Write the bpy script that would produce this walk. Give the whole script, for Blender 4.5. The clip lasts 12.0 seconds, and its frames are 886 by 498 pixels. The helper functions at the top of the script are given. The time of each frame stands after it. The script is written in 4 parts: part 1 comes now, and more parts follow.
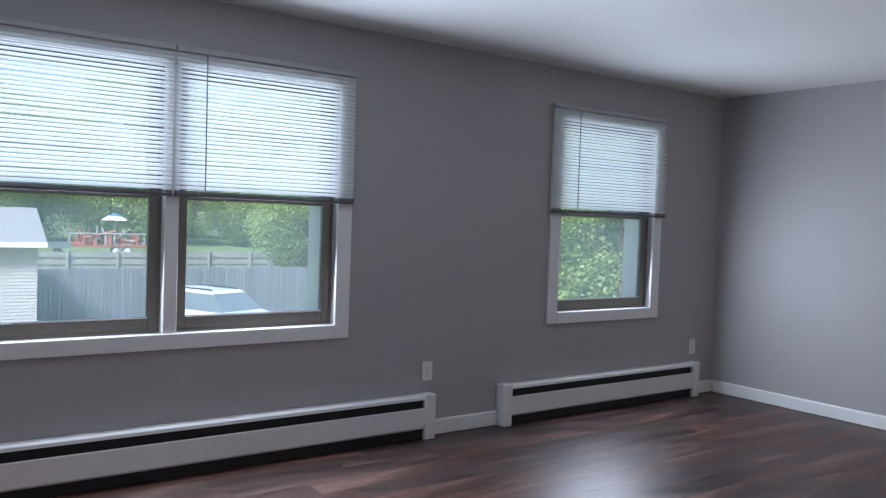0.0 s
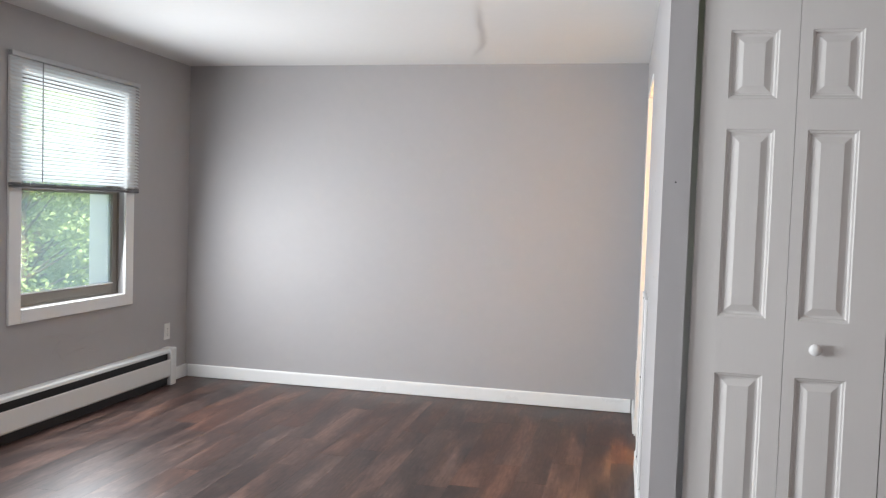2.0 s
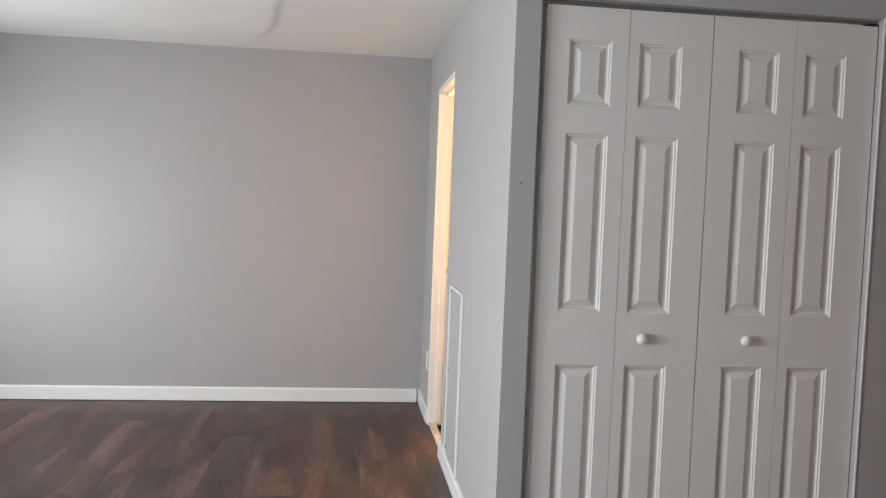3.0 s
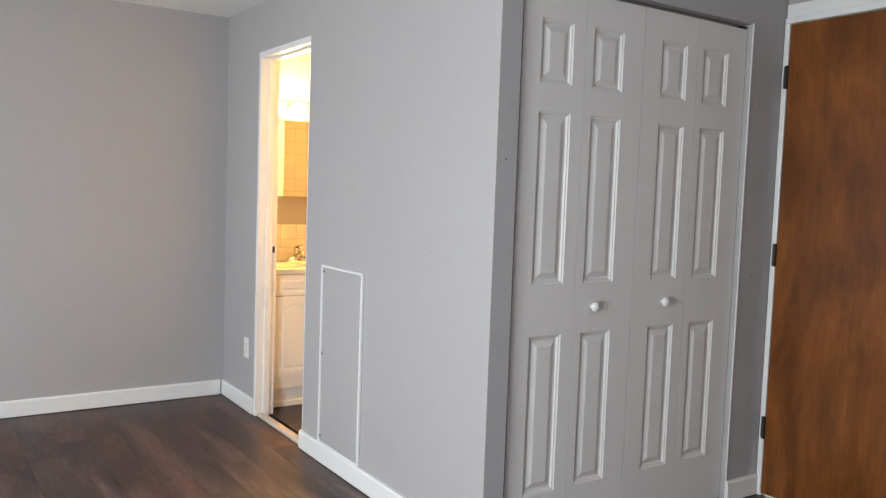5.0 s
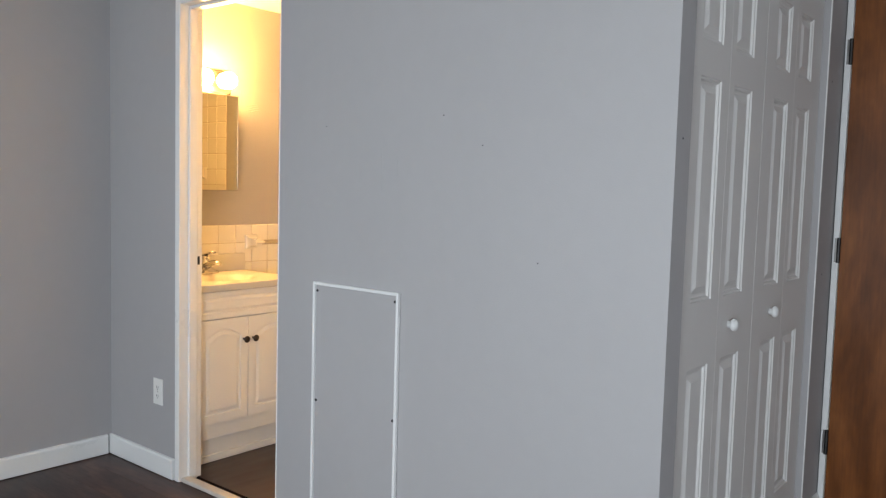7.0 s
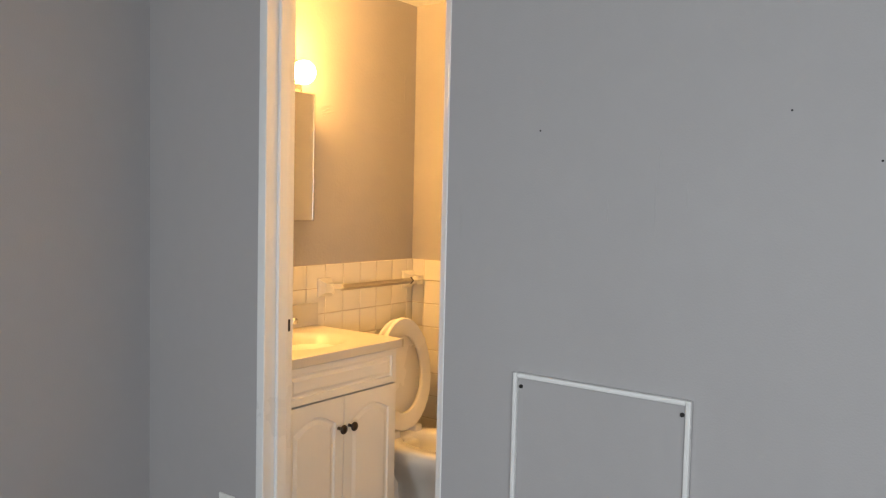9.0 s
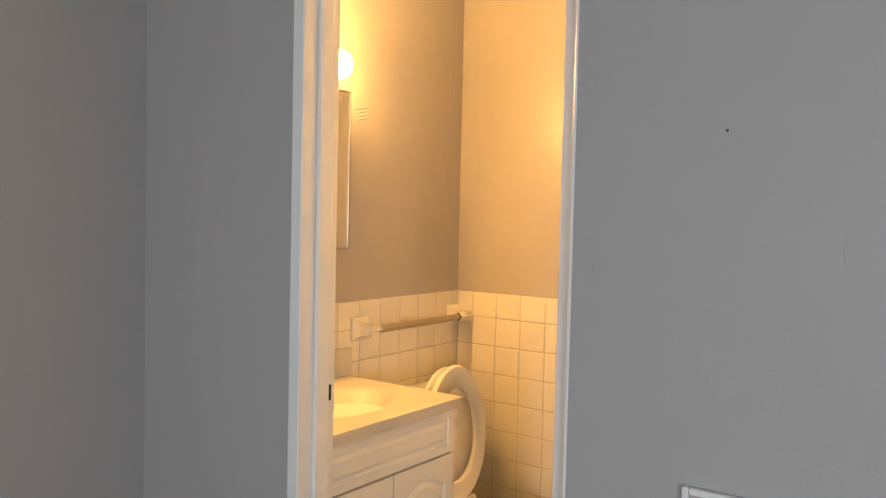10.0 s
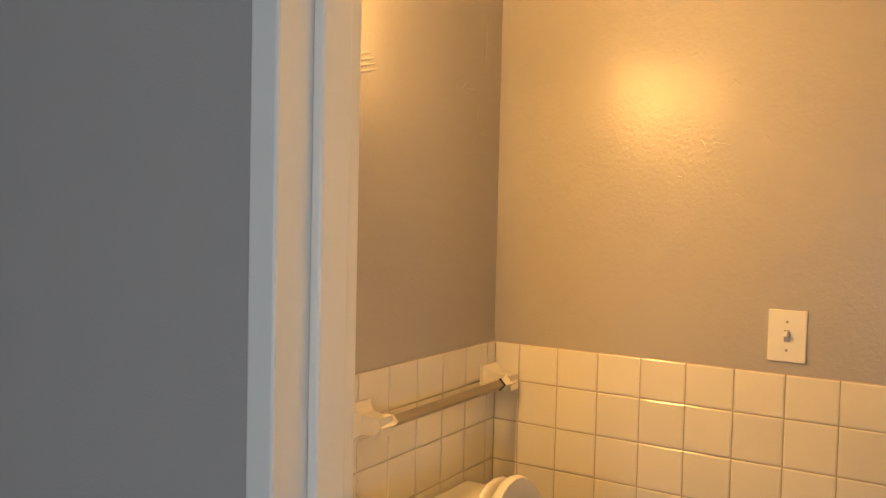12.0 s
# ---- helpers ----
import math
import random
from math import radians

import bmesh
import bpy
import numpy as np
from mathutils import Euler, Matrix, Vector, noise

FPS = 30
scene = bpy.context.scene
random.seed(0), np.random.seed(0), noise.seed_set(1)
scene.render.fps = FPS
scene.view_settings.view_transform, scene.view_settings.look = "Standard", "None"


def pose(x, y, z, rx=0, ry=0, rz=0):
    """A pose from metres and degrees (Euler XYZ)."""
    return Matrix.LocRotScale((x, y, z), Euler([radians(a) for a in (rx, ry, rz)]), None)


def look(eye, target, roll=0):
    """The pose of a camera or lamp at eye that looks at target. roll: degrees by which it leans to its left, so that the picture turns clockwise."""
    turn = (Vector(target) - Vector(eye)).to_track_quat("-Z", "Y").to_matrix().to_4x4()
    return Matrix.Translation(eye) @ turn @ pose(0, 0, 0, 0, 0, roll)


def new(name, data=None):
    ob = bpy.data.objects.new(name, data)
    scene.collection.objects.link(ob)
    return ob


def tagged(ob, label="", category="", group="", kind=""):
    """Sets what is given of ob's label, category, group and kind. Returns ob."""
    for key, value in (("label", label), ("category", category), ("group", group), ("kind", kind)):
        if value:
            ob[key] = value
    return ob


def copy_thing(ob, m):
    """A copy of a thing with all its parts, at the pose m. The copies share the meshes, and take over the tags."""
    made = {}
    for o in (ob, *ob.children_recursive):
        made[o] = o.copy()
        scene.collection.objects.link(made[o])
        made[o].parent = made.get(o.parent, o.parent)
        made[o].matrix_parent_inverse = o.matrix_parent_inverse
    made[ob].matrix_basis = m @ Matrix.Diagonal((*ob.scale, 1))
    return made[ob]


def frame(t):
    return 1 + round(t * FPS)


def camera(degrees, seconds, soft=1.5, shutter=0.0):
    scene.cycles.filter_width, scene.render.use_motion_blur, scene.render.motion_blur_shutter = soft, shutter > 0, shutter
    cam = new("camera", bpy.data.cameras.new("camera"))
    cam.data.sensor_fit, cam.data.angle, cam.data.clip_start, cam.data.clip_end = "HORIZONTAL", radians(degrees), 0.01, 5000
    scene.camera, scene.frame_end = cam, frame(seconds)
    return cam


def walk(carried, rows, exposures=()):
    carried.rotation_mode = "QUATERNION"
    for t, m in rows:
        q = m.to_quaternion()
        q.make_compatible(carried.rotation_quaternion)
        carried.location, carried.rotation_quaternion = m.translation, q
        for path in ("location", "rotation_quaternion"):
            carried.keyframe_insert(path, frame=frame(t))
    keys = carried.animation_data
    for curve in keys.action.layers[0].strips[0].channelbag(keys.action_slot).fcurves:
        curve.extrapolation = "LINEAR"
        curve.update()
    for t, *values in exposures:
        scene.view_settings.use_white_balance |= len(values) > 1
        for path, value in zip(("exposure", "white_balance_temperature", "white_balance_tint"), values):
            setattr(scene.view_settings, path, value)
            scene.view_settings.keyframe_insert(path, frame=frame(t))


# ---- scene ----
cam = camera(57.5, 12.0, soft=1.3)
PATH = [
    (0, (0.603, -2.807, 1.3), (-1.015, -1.633, 1.227), 2.0),
    (0.5, (0.379, -2.775, 1.306), (-0.969, -1.3, 1.233), 2.0),
    (1, (0.213, -2.758, 1.318), (-0.843, -1.061, 1.238), 2.1),
    (1.5, (0.021, -2.797, 1.325), (-0.727, -0.945, 1.236), 1.9),
    (2, (-0.124, -2.787, 1.323), (-0.556, -0.836, 1.227), 1.9),
    (2.5, (-0.293, -2.728, 1.342), (-0.406, -0.733, 1.242), 2.0),
    (3, (-0.555, -2.71, 1.354), (-0.309, -0.728, 1.247), 2.2),
    (3.5, (-0.877, -2.738, 1.368), (-0.303, -0.826, 1.252), 2.2),
    (3.7, (-1.014, -2.702, 1.361), (-0.322, -0.83, 1.238), 2.1),
    (5.5, (-1.794, -1.897, 1.321), (-0.569, -0.322, 1.176), 2.0),
    (6, (-1.864, -1.567, 1.314), (-0.503, -0.109, 1.17), 1.9),
    (6.5, (-1.921, -1.205, 1.304), (-0.444, 0.137, 1.162), 1.8),
    (6.7, (-1.946, -1.055, 1.301), (-0.435, 0.247, 1.151), 1.7),
    (8.5, (-1.671, 0.106, 1.308), (-0.071, 1.299, 1.172), 1.3),
    (9, (-1.579, 0.378, 1.341), (0.03, 1.56, 1.223), 1.3),
    (9.5, (-1.407, 0.639, 1.35), (0.207, 1.816, 1.247), 1.3),
    (10, (-1.229, 0.904, 1.368), (0.387, 2.079, 1.281), 1.3),
    (10.5, (-1.089, 1.165, 1.384), (0.534, 2.331, 1.31), 1.3),
    (11, (-0.927, 1.385, 1.374), (0.714, 2.526, 1.301), 1.3),
    (11.5, (-0.706, 1.551, 1.382), (0.955, 2.663, 1.305), 1.3),
    (12, (-0.501, 1.692, 1.391), (1.187, 2.762, 1.312), 1.3),
]
EXPOSURE = [(0, 1.08, 5700, 13), (0.5, 1.17, 6000, 13), (1, 1.70, 6380, 13), (1.5, 1.90, 6530, 12), (2, 2.05, 6600, 11), (2.5, 1.9, 6600, 10), (3.5, 1.70, 6870, 10), (5.5, 1.7, 6440, 9), (6.5, 1.45, 6240, 8), (8.5, 1.05, 6340, 8), (9.5, 0.99, 6700, 9), (10.5, 0.74, 6700, 9), (11, 0.62, 6560, 8), (12, 0.44, 6500, 8)]
walk(cam, [(t, look(eye, target, roll)) for t, eye, target, roll in PATH], EXPOSURE)

# ---- world and light ----
world = bpy.data.worlds.new("world")
scene.world = world
world.use_nodes = True
wn, wl = world.node_tree.nodes, world.node_tree.links
sky = wn.new("ShaderNodeTexSky")
sky.sky_type, sky.sun_disc = "NISHITA", False
sky.sun_elevation, sky.sun_rotation = radians(48), radians(143)
sky.air_density, sky.dust_density = 1.0, 4.0
wn["Background"].inputs["Strength"].default_value = 0.15
wl.new(sky.outputs["Color"], wn["Background"].inputs["Color"])

sun_data = bpy.data.lights.new("sun", "SUN")
sun_data.energy, sun_data.angle, sun_data.color = 5.0, radians(12), (1.0, 0.975, 0.94)
sun = new("sun", sun_data)
sun.matrix_world = look((18, -24, 34), (0, 0, 0))


def window_light(name, x, y0, y1, z0, z1, tip, watts):
    """Skylight in a window's opening; tip leans it towards the floor."""
    data = bpy.data.lights.new(name, "AREA")
    data.shape, data.size, data.size_y = "RECTANGLE", y1 - y0, z1 - z0
    data.energy, data.color, data.spread = watts, (0.89, 0.945, 1.0), radians(178)
    ob = new(name, data)
    y, z = (y0 + y1) / 2, (z0 + z1) / 2
    ob.matrix_world = look((x, y, z), (x + math.cos(radians(tip)), y, z - math.sin(radians(tip))))
    return ob


for side, a, c, watts in (("first", -2.36, -1.74, 18.5), ("second", -1.43, -0.81, 18.5), ("narrow", 1.10, 1.83, 12.5)):
    window_light("sky_light_" + side, -3.322, a, c, 0.86, 1.31, 7, watts)
    window_light("sky_light_high_" + side, -3.345, a - 0.10, c + 0.10, 1.37, 1.985, 0, watts * 0.10)


# ---- small tools ----
def add_box(bm, x0, x1, y0, y1, z0, z1, r=0.0, seg=1):
    m = Matrix.Translation(((x0 + x1) / 2, (y0 + y1) / 2, (z0 + z1) / 2)) @ Matrix.Diagonal((abs(x1 - x0), abs(y1 - y0), abs(z1 - z0), 1))
    vs = bmesh.ops.create_cube(bm, size=1, matrix=m)["verts"]
    if r > 0:
        es = list({e for v in vs for e in v.link_edges})
        bmesh.ops.bevel(bm, geom=es, offset=r, segments=seg, affect="EDGES", profile=0.5)
    return bm


def box(x0, x1, y0, y1, z0, z1, r=0.0, seg=1):
    return add_box(bmesh.new(), x0, x1, y0, y1, z0, z1, r, seg)


def add_cyl(bm, p, q, r0, r1=None, n=16, caps=True):
    p, q = Vector(p), Vector(q)
    d = q - p
    m = Matrix.Translation((p + q) / 2) @ d.to_track_quat("Z", "Y").to_matrix().to_4x4()
    bmesh.ops.create_cone(bm, cap_ends=caps, segments=n, radius1=r0, radius2=r0 if r1 is None else r1, depth=d.length, matrix=m)
    return bm


def cyl(p, q, r0, r1=None, n=16):
    return add_cyl(bmesh.new(), p, q, r0, r1, n)


def add_ball(bm, c, rx, ry=None, rz=None, u=20, v=12):
    m = Matrix.Translation(c) @ Matrix.Diagonal((rx, ry or rx, rz or rx, 1))
    bmesh.ops.create_uvsphere(bm, u_segments=u, v_segments=v, radius=1, matrix=m)
    return bm


def ball(c, rx, ry=None, rz=None):
    return add_ball(bmesh.new(), c, rx, ry, rz)


def loft(rings, caps=True):
    """A skin over rings of equally many points."""
    bm = bmesh.new()
    rows = [[bm.verts.new(p) for p in ring] for ring in rings]
    n = len(rows[0])
    for a, b in zip(rows, rows[1:]):
        for i in range(n):
            bm.faces.new((a[i], a[(i + 1) % n], b[(i + 1) % n], b[i]))
    if caps:
        bm.faces.new(rows[0][::-1])
        bm.faces.new(rows[-1])
    bmesh.ops.recalc_face_normals(bm, faces=bm.faces)
    return bm


def to_mesh(name, bm, material, smooth=False):
    me = bpy.data.meshes.new(name)
    bm.to_mesh(me)
    bm.free()
    me.materials.append(material)
    if smooth:
        me.shade_smooth()
    return me


def part(name, bm, material, parent, label="", smooth=False):
    ob = new(name, to_mesh(name, bm, material, smooth))
    ob.parent = parent
    if label:
        ob["label"] = label
    return ob


def solid(name, bm, material, label="", category="", kind="", group="", smooth=False):
    return tagged(new(name, to_mesh(name, bm, material, smooth)), label, category, group, kind)


def thing(name, label, category, m=None, group="", kind=""):
    ob = new(name)
    ob.empty_display_size = 0.1
    ob.matrix_basis = m or Matrix()
    return tagged(ob, label, category, group, kind)


# ---- materials ----
def material(name, color, rough=0.5, metal=0.0, vary=0.06, fine=60.0, coarse=1.5, bump=0.0, bump_scale=200.0, rough_vary=0.08, spec=0.5, stretch=(1, 1, 1), random_tint=0.0, trans=0.0, waves=0.0):
    mat = bpy.data.materials.new(name)
    mat.use_nodes = True
    n, l = mat.node_tree.nodes, mat.node_tree.links
    b = n["Principled BSDF"]
    b.inputs["Metallic"].default_value = metal
    b.inputs["Specular IOR Level"].default_value = spec
    b.inputs["Transmission Weight"].default_value = trans
    tc, mp = n.new("ShaderNodeTexCoord"), n.new("ShaderNodeMapping")
    mp.inputs["Scale"].default_value = stretch
    l.new(tc.outputs["Object"], mp.inputs["Vector"])

    def noise_tex(scale, detail=3.0):
        t = n.new("ShaderNodeTexNoise")
        t.inputs["Scale"].default_value, t.inputs["Detail"].default_value = scale, detail
        l.new(mp.outputs["Vector"], t.inputs["Vector"])
        return t.outputs["Fac"]

    def maths(op, a, c):
        t = n.new("ShaderNodeMath")
        t.operation = op
        for k, v in enumerate((a, c)):
            if isinstance(v, (int, float)):
                t.inputs[k].default_value = v
            else:
                l.new(v, t.inputs[k])
        return t.outputs[0]

    c1, c2 = noise_tex(fine), noise_tex(coarse, 5.0)
    both = maths("ADD", maths("MULTIPLY", c1, 0.4), maths("MULTIPLY", c2, 0.6))
    gain = maths("ADD", maths("MULTIPLY", maths("SUBTRACT", both, 0.5), 4 * vary), 1.0)
    if random_tint:
        info = n.new("ShaderNodeObjectInfo")
        gain = maths("MULTIPLY", gain, maths("ADD", maths("MULTIPLY", maths("SUBTRACT", info.outputs["Random"], 0.5), 2 * random_tint), 1.0))
    mix = n.new("ShaderNodeVectorMath")
    mix.operation = "SCALE"
    mix.inputs[0].default_value = color
    l.new(gain, mix.inputs["Scale"])
    l.new(mix.outputs[0], b.inputs["Base Color"])
    l.new(maths("ADD", maths("MULTIPLY", maths("SUBTRACT", c2, 0.5), 4 * rough_vary), rough), b.inputs["Roughness"])
    if bump:
        bn = n.new("ShaderNodeBump")
        bn.inputs["Strength"].default_value, bn.inputs["Distance"].default_value = bump, 0.002
        l.new(noise_tex(bump_scale, 2.0), bn.inputs["Height"])
        l.new(bn.outputs["Normal"], b.inputs["Normal"])
        if waves:
            # slow unevenness of the plaster under the paint
            slow = n.new("ShaderNodeBump")
            slow.inputs["Strength"].default_value, slow.inputs["Distance"].default_value = waves, 0.02
            l.new(noise_tex(3.2, 2.0), slow.inputs["Height"])
            l.new(slow.outputs["Normal"], bn.inputs["Normal"])
    return mat


def wood_material(name, dark, mid, light, rough, along, scale=1.0, random_shift=True, swirl=0.6, bump=0.15, tone_by=0.16, ratio=7.8, spec=0.5, fibre=0.0, flecks=0.0):
    """Streaky wood, with the grain along one axis."""
    mat = bpy.data.materials.new(name)
    mat.use_nodes = True
    n, l = mat.node_tree.nodes, mat.node_tree.links
    b = n["Principled BSDF"]
    tc, info, mp = n.new("ShaderNodeTexCoord"), n.new("ShaderNodeObjectInfo"), n.new("ShaderNodeMapping")
    st = [7.0 * scale] * 3
    st[along] = 7.0 * scale / ratio
    mp.inputs["Scale"].default_value = st
    l.new(tc.outputs["Object"], mp.inputs["Vector"])
    shift = n.new("ShaderNodeVectorMath")
    shift.operation = "MULTIPLY"
    shift.inputs[1].default_value = (37.0, 53.0, 29.0)
    if random_shift:
        l.new(info.outputs["Random"], shift.inputs[0])
    l.new(shift.outputs[0], mp.inputs["Location"])
    big = n.new("ShaderNodeTexNoise")
    big.inputs["Scale"].default_value, big.inputs["Detail"].default_value, big.inputs["Distortion"].default_value = 0.7, 6.0, swirl
    fine = n.new("ShaderNodeTexNoise")
    fine.inputs["Scale"].default_value, fine.inputs["Detail"].default_value = 9.0, 4.0
    for t in (big, fine):
        l.new(mp.outputs["Vector"], t.inputs["Vector"])
    add = n.new("ShaderNodeMath")
    add.operation = "MULTIPLY_ADD"
    add.inputs[1].default_value = 0.28
    l.new(fine.outputs["Fac"], add.inputs[0])
    l.new(big.outputs["Fac"], add.inputs[2])
    tone = n.new("ShaderNodeMath")
    tone.operation = "MULTIPLY_ADD"
    tone.inputs[1].default_value = tone_by if random_shift else 0.0
    l.new(info.outputs["Random"], tone.inputs[0])
    l.new(add.outputs[0], tone.inputs[2])
    ramp = n.new("ShaderNodeValToRGB")
    e = ramp.color_ramp.elements
    e[0].position, e[0].color = 0.50, (*dark, 1)
    e[1].position, e[1].color = 0.92, (*light, 1)
    k = e.new(0.70)
    k.color = (*mid, 1)
    l.new(tone.outputs[0], ramp.inputs["Fac"])
    shade = ramp.outputs["Color"]

    def darken(colour, fine_scale, lengthwise, lo, hi, low, high):
        """Streaks of their own length laid over the colour."""
        m2, t2, r2, v2 = n.new("ShaderNodeMapping"), n.new("ShaderNodeTexNoise"), n.new("ShaderNodeMapRange"), n.new("ShaderNodeVectorMath")
        size = [fine_scale] * 3
        size[along] = fine_scale * lengthwise
        m2.inputs["Scale"].default_value = size
        l.new(tc.outputs["Object"], m2.inputs["Vector"])
        l.new(shift.outputs[0], m2.inputs["Location"])
        t2.inputs["Scale"].default_value, t2.inputs["Detail"].default_value = 1.0, 4.0
        l.new(m2.outputs["Vector"], t2.inputs["Vector"])
        for key, v in (("From Min", lo), ("From Max", hi), ("To Min", low), ("To Max", high)):
            r2.inputs[key].default_value = v
        l.new(t2.outputs["Fac"], r2.inputs["Value"])
        v2.operation = "SCALE"
        l.new(colour, v2.inputs[0])
        l.new(r2.outputs["Result"], v2.inputs["Scale"])
        return v2.outputs[0]

    if fibre:
        shade = darken(shade, 95.0, 0.06, 0.3, 0.7, 1 - fibre, 1 + fibre)
    if flecks:
        shade = darken(shade, 26.0, 1.9, 0.60, 0.72, 1.0, 1 - flecks)
        hsv, sat = n.new("ShaderNodeHueSaturation"), n.new("ShaderNodeMapRange")
        sat.inputs["To Min"].default_value, sat.inputs["To Max"].default_value = 0.80, 1.20
        l.new(info.outputs["Random"], sat.inputs["Value"])
        l.new(sat.outputs["Result"], hsv.inputs["Saturation"])
        l.new(shade, hsv.inputs["Color"])
        shade = hsv.outputs["Color"]
    l.new(shade, b.inputs["Base Color"])
    rr = n.new("ShaderNodeMath")
    rr.operation = "MULTIPLY_ADD"
    rr.inputs[1].default_value, rr.inputs[2].default_value = 0.25, rough - 0.12
    l.new(big.outputs["Fac"], rr.inputs[0])
    l.new(rr.outputs[0], b.inputs["Roughness"])
    b.inputs["Specular IOR Level"].default_value = spec
    bn = n.new("ShaderNodeBump")
    bn.inputs["Strength"].default_value, bn.inputs["Distance"].default_value = bump, 0.002
    l.new(fine.outputs["Fac"], bn.inputs["Height"])
    l.new(bn.outputs["Normal"], b.inputs["Normal"])
    return mat


def glow_material(name, color, strength):
    mat = bpy.data.materials.new(name)
    mat.use_nodes = True
    b = mat.node_tree.nodes["Principled BSDF"]
    b.inputs["Base Color"].default_value = (*color, 1)
    b.inputs["Emission Color"].default_value = (*color, 1)
    b.inputs["Emission Strength"].default_value = strength
    return mat


def glass_material(name):
    """Clear glass under a thin pale film that imitates the bright haze over the view."""
    mat = bpy.data.materials.new(name)
    mat.use_nodes = True
    n, l = mat.node_tree.nodes, mat.node_tree.links
    b = n["Principled BSDF"]
    b.inputs["Base Color"].default_value = (0.97, 0.985, 0.98, 1)
    b.inputs["Roughness"].default_value, b.inputs["IOR"].default_value = 0.0, 1.45
    b.inputs["Transmission Weight"].default_value = 1.0
    film, mix, haze = n.new("ShaderNodeBsdfTranslucent"), n.new("ShaderNodeMixShader"), n.new("ShaderNodeTexNoise")
    film.inputs["Color"].default_value = (0.86, 0.96, 1.0, 1)
    haze.inputs["Scale"].default_value = 3.0
    amount = n.new("ShaderNodeMapRange")
    # share of the pale film, set for a washed-out view
    amount.inputs["To Min"].default_value, amount.inputs["To Max"].default_value = 0.21, 0.27
    l.new(haze.outputs["Fac"], amount.inputs["Value"])
    l.new(amount.outputs["Result"], mix.inputs["Fac"])
    l.new(b.outputs[0], mix.inputs[1])
    l.new(film.outputs[0], mix.inputs[2])
    l.new(mix.outputs[0], n["Material Output"].inputs["Surface"])
    return mat


def blind_material(name):
    """Thin white slats that let some light through."""
    mat = bpy.data.materials.new(name)
    mat.use_nodes = True
    n, l = mat.node_tree.nodes, mat.node_tree.links
    b = n["Principled BSDF"]
    b.inputs["Base Color"].default_value, b.inputs["Roughness"].default_value = (0.82, 0.83, 0.83, 1), 0.45
    tr, mix = n.new("ShaderNodeBsdfTranslucent"), n.new("ShaderNodeMixShader")
    tr.inputs["Color"].default_value = (0.8, 0.84, 0.86, 1)
    mix.inputs["Fac"].default_value = 0.5
    l.new(b.outputs[0], mix.inputs[1])
    l.new(tr.outputs[0], mix.inputs[2])
    l.new(mix.outputs[0], n["Material Output"].inputs["Surface"])
    return mat


def leaf_material(name, color, share):
    mat = material(name, color, 0.55, vary=0.3, fine=1.2, coarse=0.35)
    n, l = mat.node_tree.nodes, mat.node_tree.links
    tr, mix = n.new("ShaderNodeBsdfTranslucent"), n.new("ShaderNodeMixShader")
    tr.inputs["Color"].default_value = (color[0] * 1.3, color[1] * 1.2, color[2], 1)
    mix.inputs["Fac"].default_value = share
    l.new(n["Principled BSDF"].outputs[0], mix.inputs[1])
    l.new(tr.outputs[0], mix.inputs[2])
    l.new(mix.outputs[0], n["Material Output"].inputs["Surface"])
    return mat


PAINT = material("grey_wall_paint", (0.40, 0.388, 0.390), 0.54, vary=0.03, fine=18, coarse=0.9, bump=0.18, bump_scale=240, rough_vary=0.06, spec=0.34, waves=0.35)
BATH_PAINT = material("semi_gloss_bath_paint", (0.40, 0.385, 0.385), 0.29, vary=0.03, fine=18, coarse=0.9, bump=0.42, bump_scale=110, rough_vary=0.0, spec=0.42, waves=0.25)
CEILING = material("ceiling_paint", (0.78, 0.78, 0.77), 0.7, vary=0.02, fine=25, coarse=1.2, bump=0.2, bump_scale=180)
TRIM = material("white_trim_paint", (0.78, 0.78, 0.77), 0.32, vary=0.02, fine=40, coarse=3, bump=0.06, bump_scale=120)
DOOR_WHITE = material("moulded_door_paint", (0.67, 0.65, 0.63), 0.42, vary=0.015, fine=30, coarse=2, bump=0.22, bump_scale=150, stretch=(3, 3, 0.16))
HEATER = material("heater_enamel", (0.72, 0.72, 0.71), 0.4, vary=0.03, fine=30, coarse=2)
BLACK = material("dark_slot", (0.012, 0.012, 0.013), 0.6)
SASH = material("taupe_window_vinyl", (0.185, 0.165, 0.14), 0.36, vary=0.06)
FLOOR_BASE = material("floor_underlay", (0.012, 0.009, 0.008), 0.8)
PLANK = wood_material("dark_walnut_plank", (0.029, 0.016, 0.014), (0.074, 0.040, 0.032), (0.168, 0.095, 0.073), 0.41, 1, 0.95, bump=0.10, tone_by=0.07, ratio=4.6, spec=0.38, swirl=0.9, fibre=0.22, flecks=0.3)
DOOR_WOOD = wood_material("stained_birch_door", (0.120, 0.036, 0.006), (0.190, 0.059, 0.010), (0.265, 0.092, 0.017), 0.34, 2, 0.55, False, 2.2, bump=0.04, ratio=2.6, fibre=0.14, flecks=0.0)
PLATE = material("plastic_plate", (0.78, 0.77, 0.74), 0.35, vary=0.01)
STEEL = material("aged_steel", (0.35, 0.34, 0.33), 0.4, metal=1.0, vary=0.15, fine=80, coarse=12)
BLACK_METAL = material("blackened_hinge", (0.03, 0.028, 0.027), 0.45, metal=0.6, vary=0.2)
DULL_STEEL = material("dull_steel", (0.46, 0.43, 0.40), 0.42, metal=1.0, vary=0.08, fine=40, coarse=6)
CHROME = material("chrome", (0.62, 0.60, 0.58), 0.12, metal=1.0, vary=0.03, rough_vary=0.03)
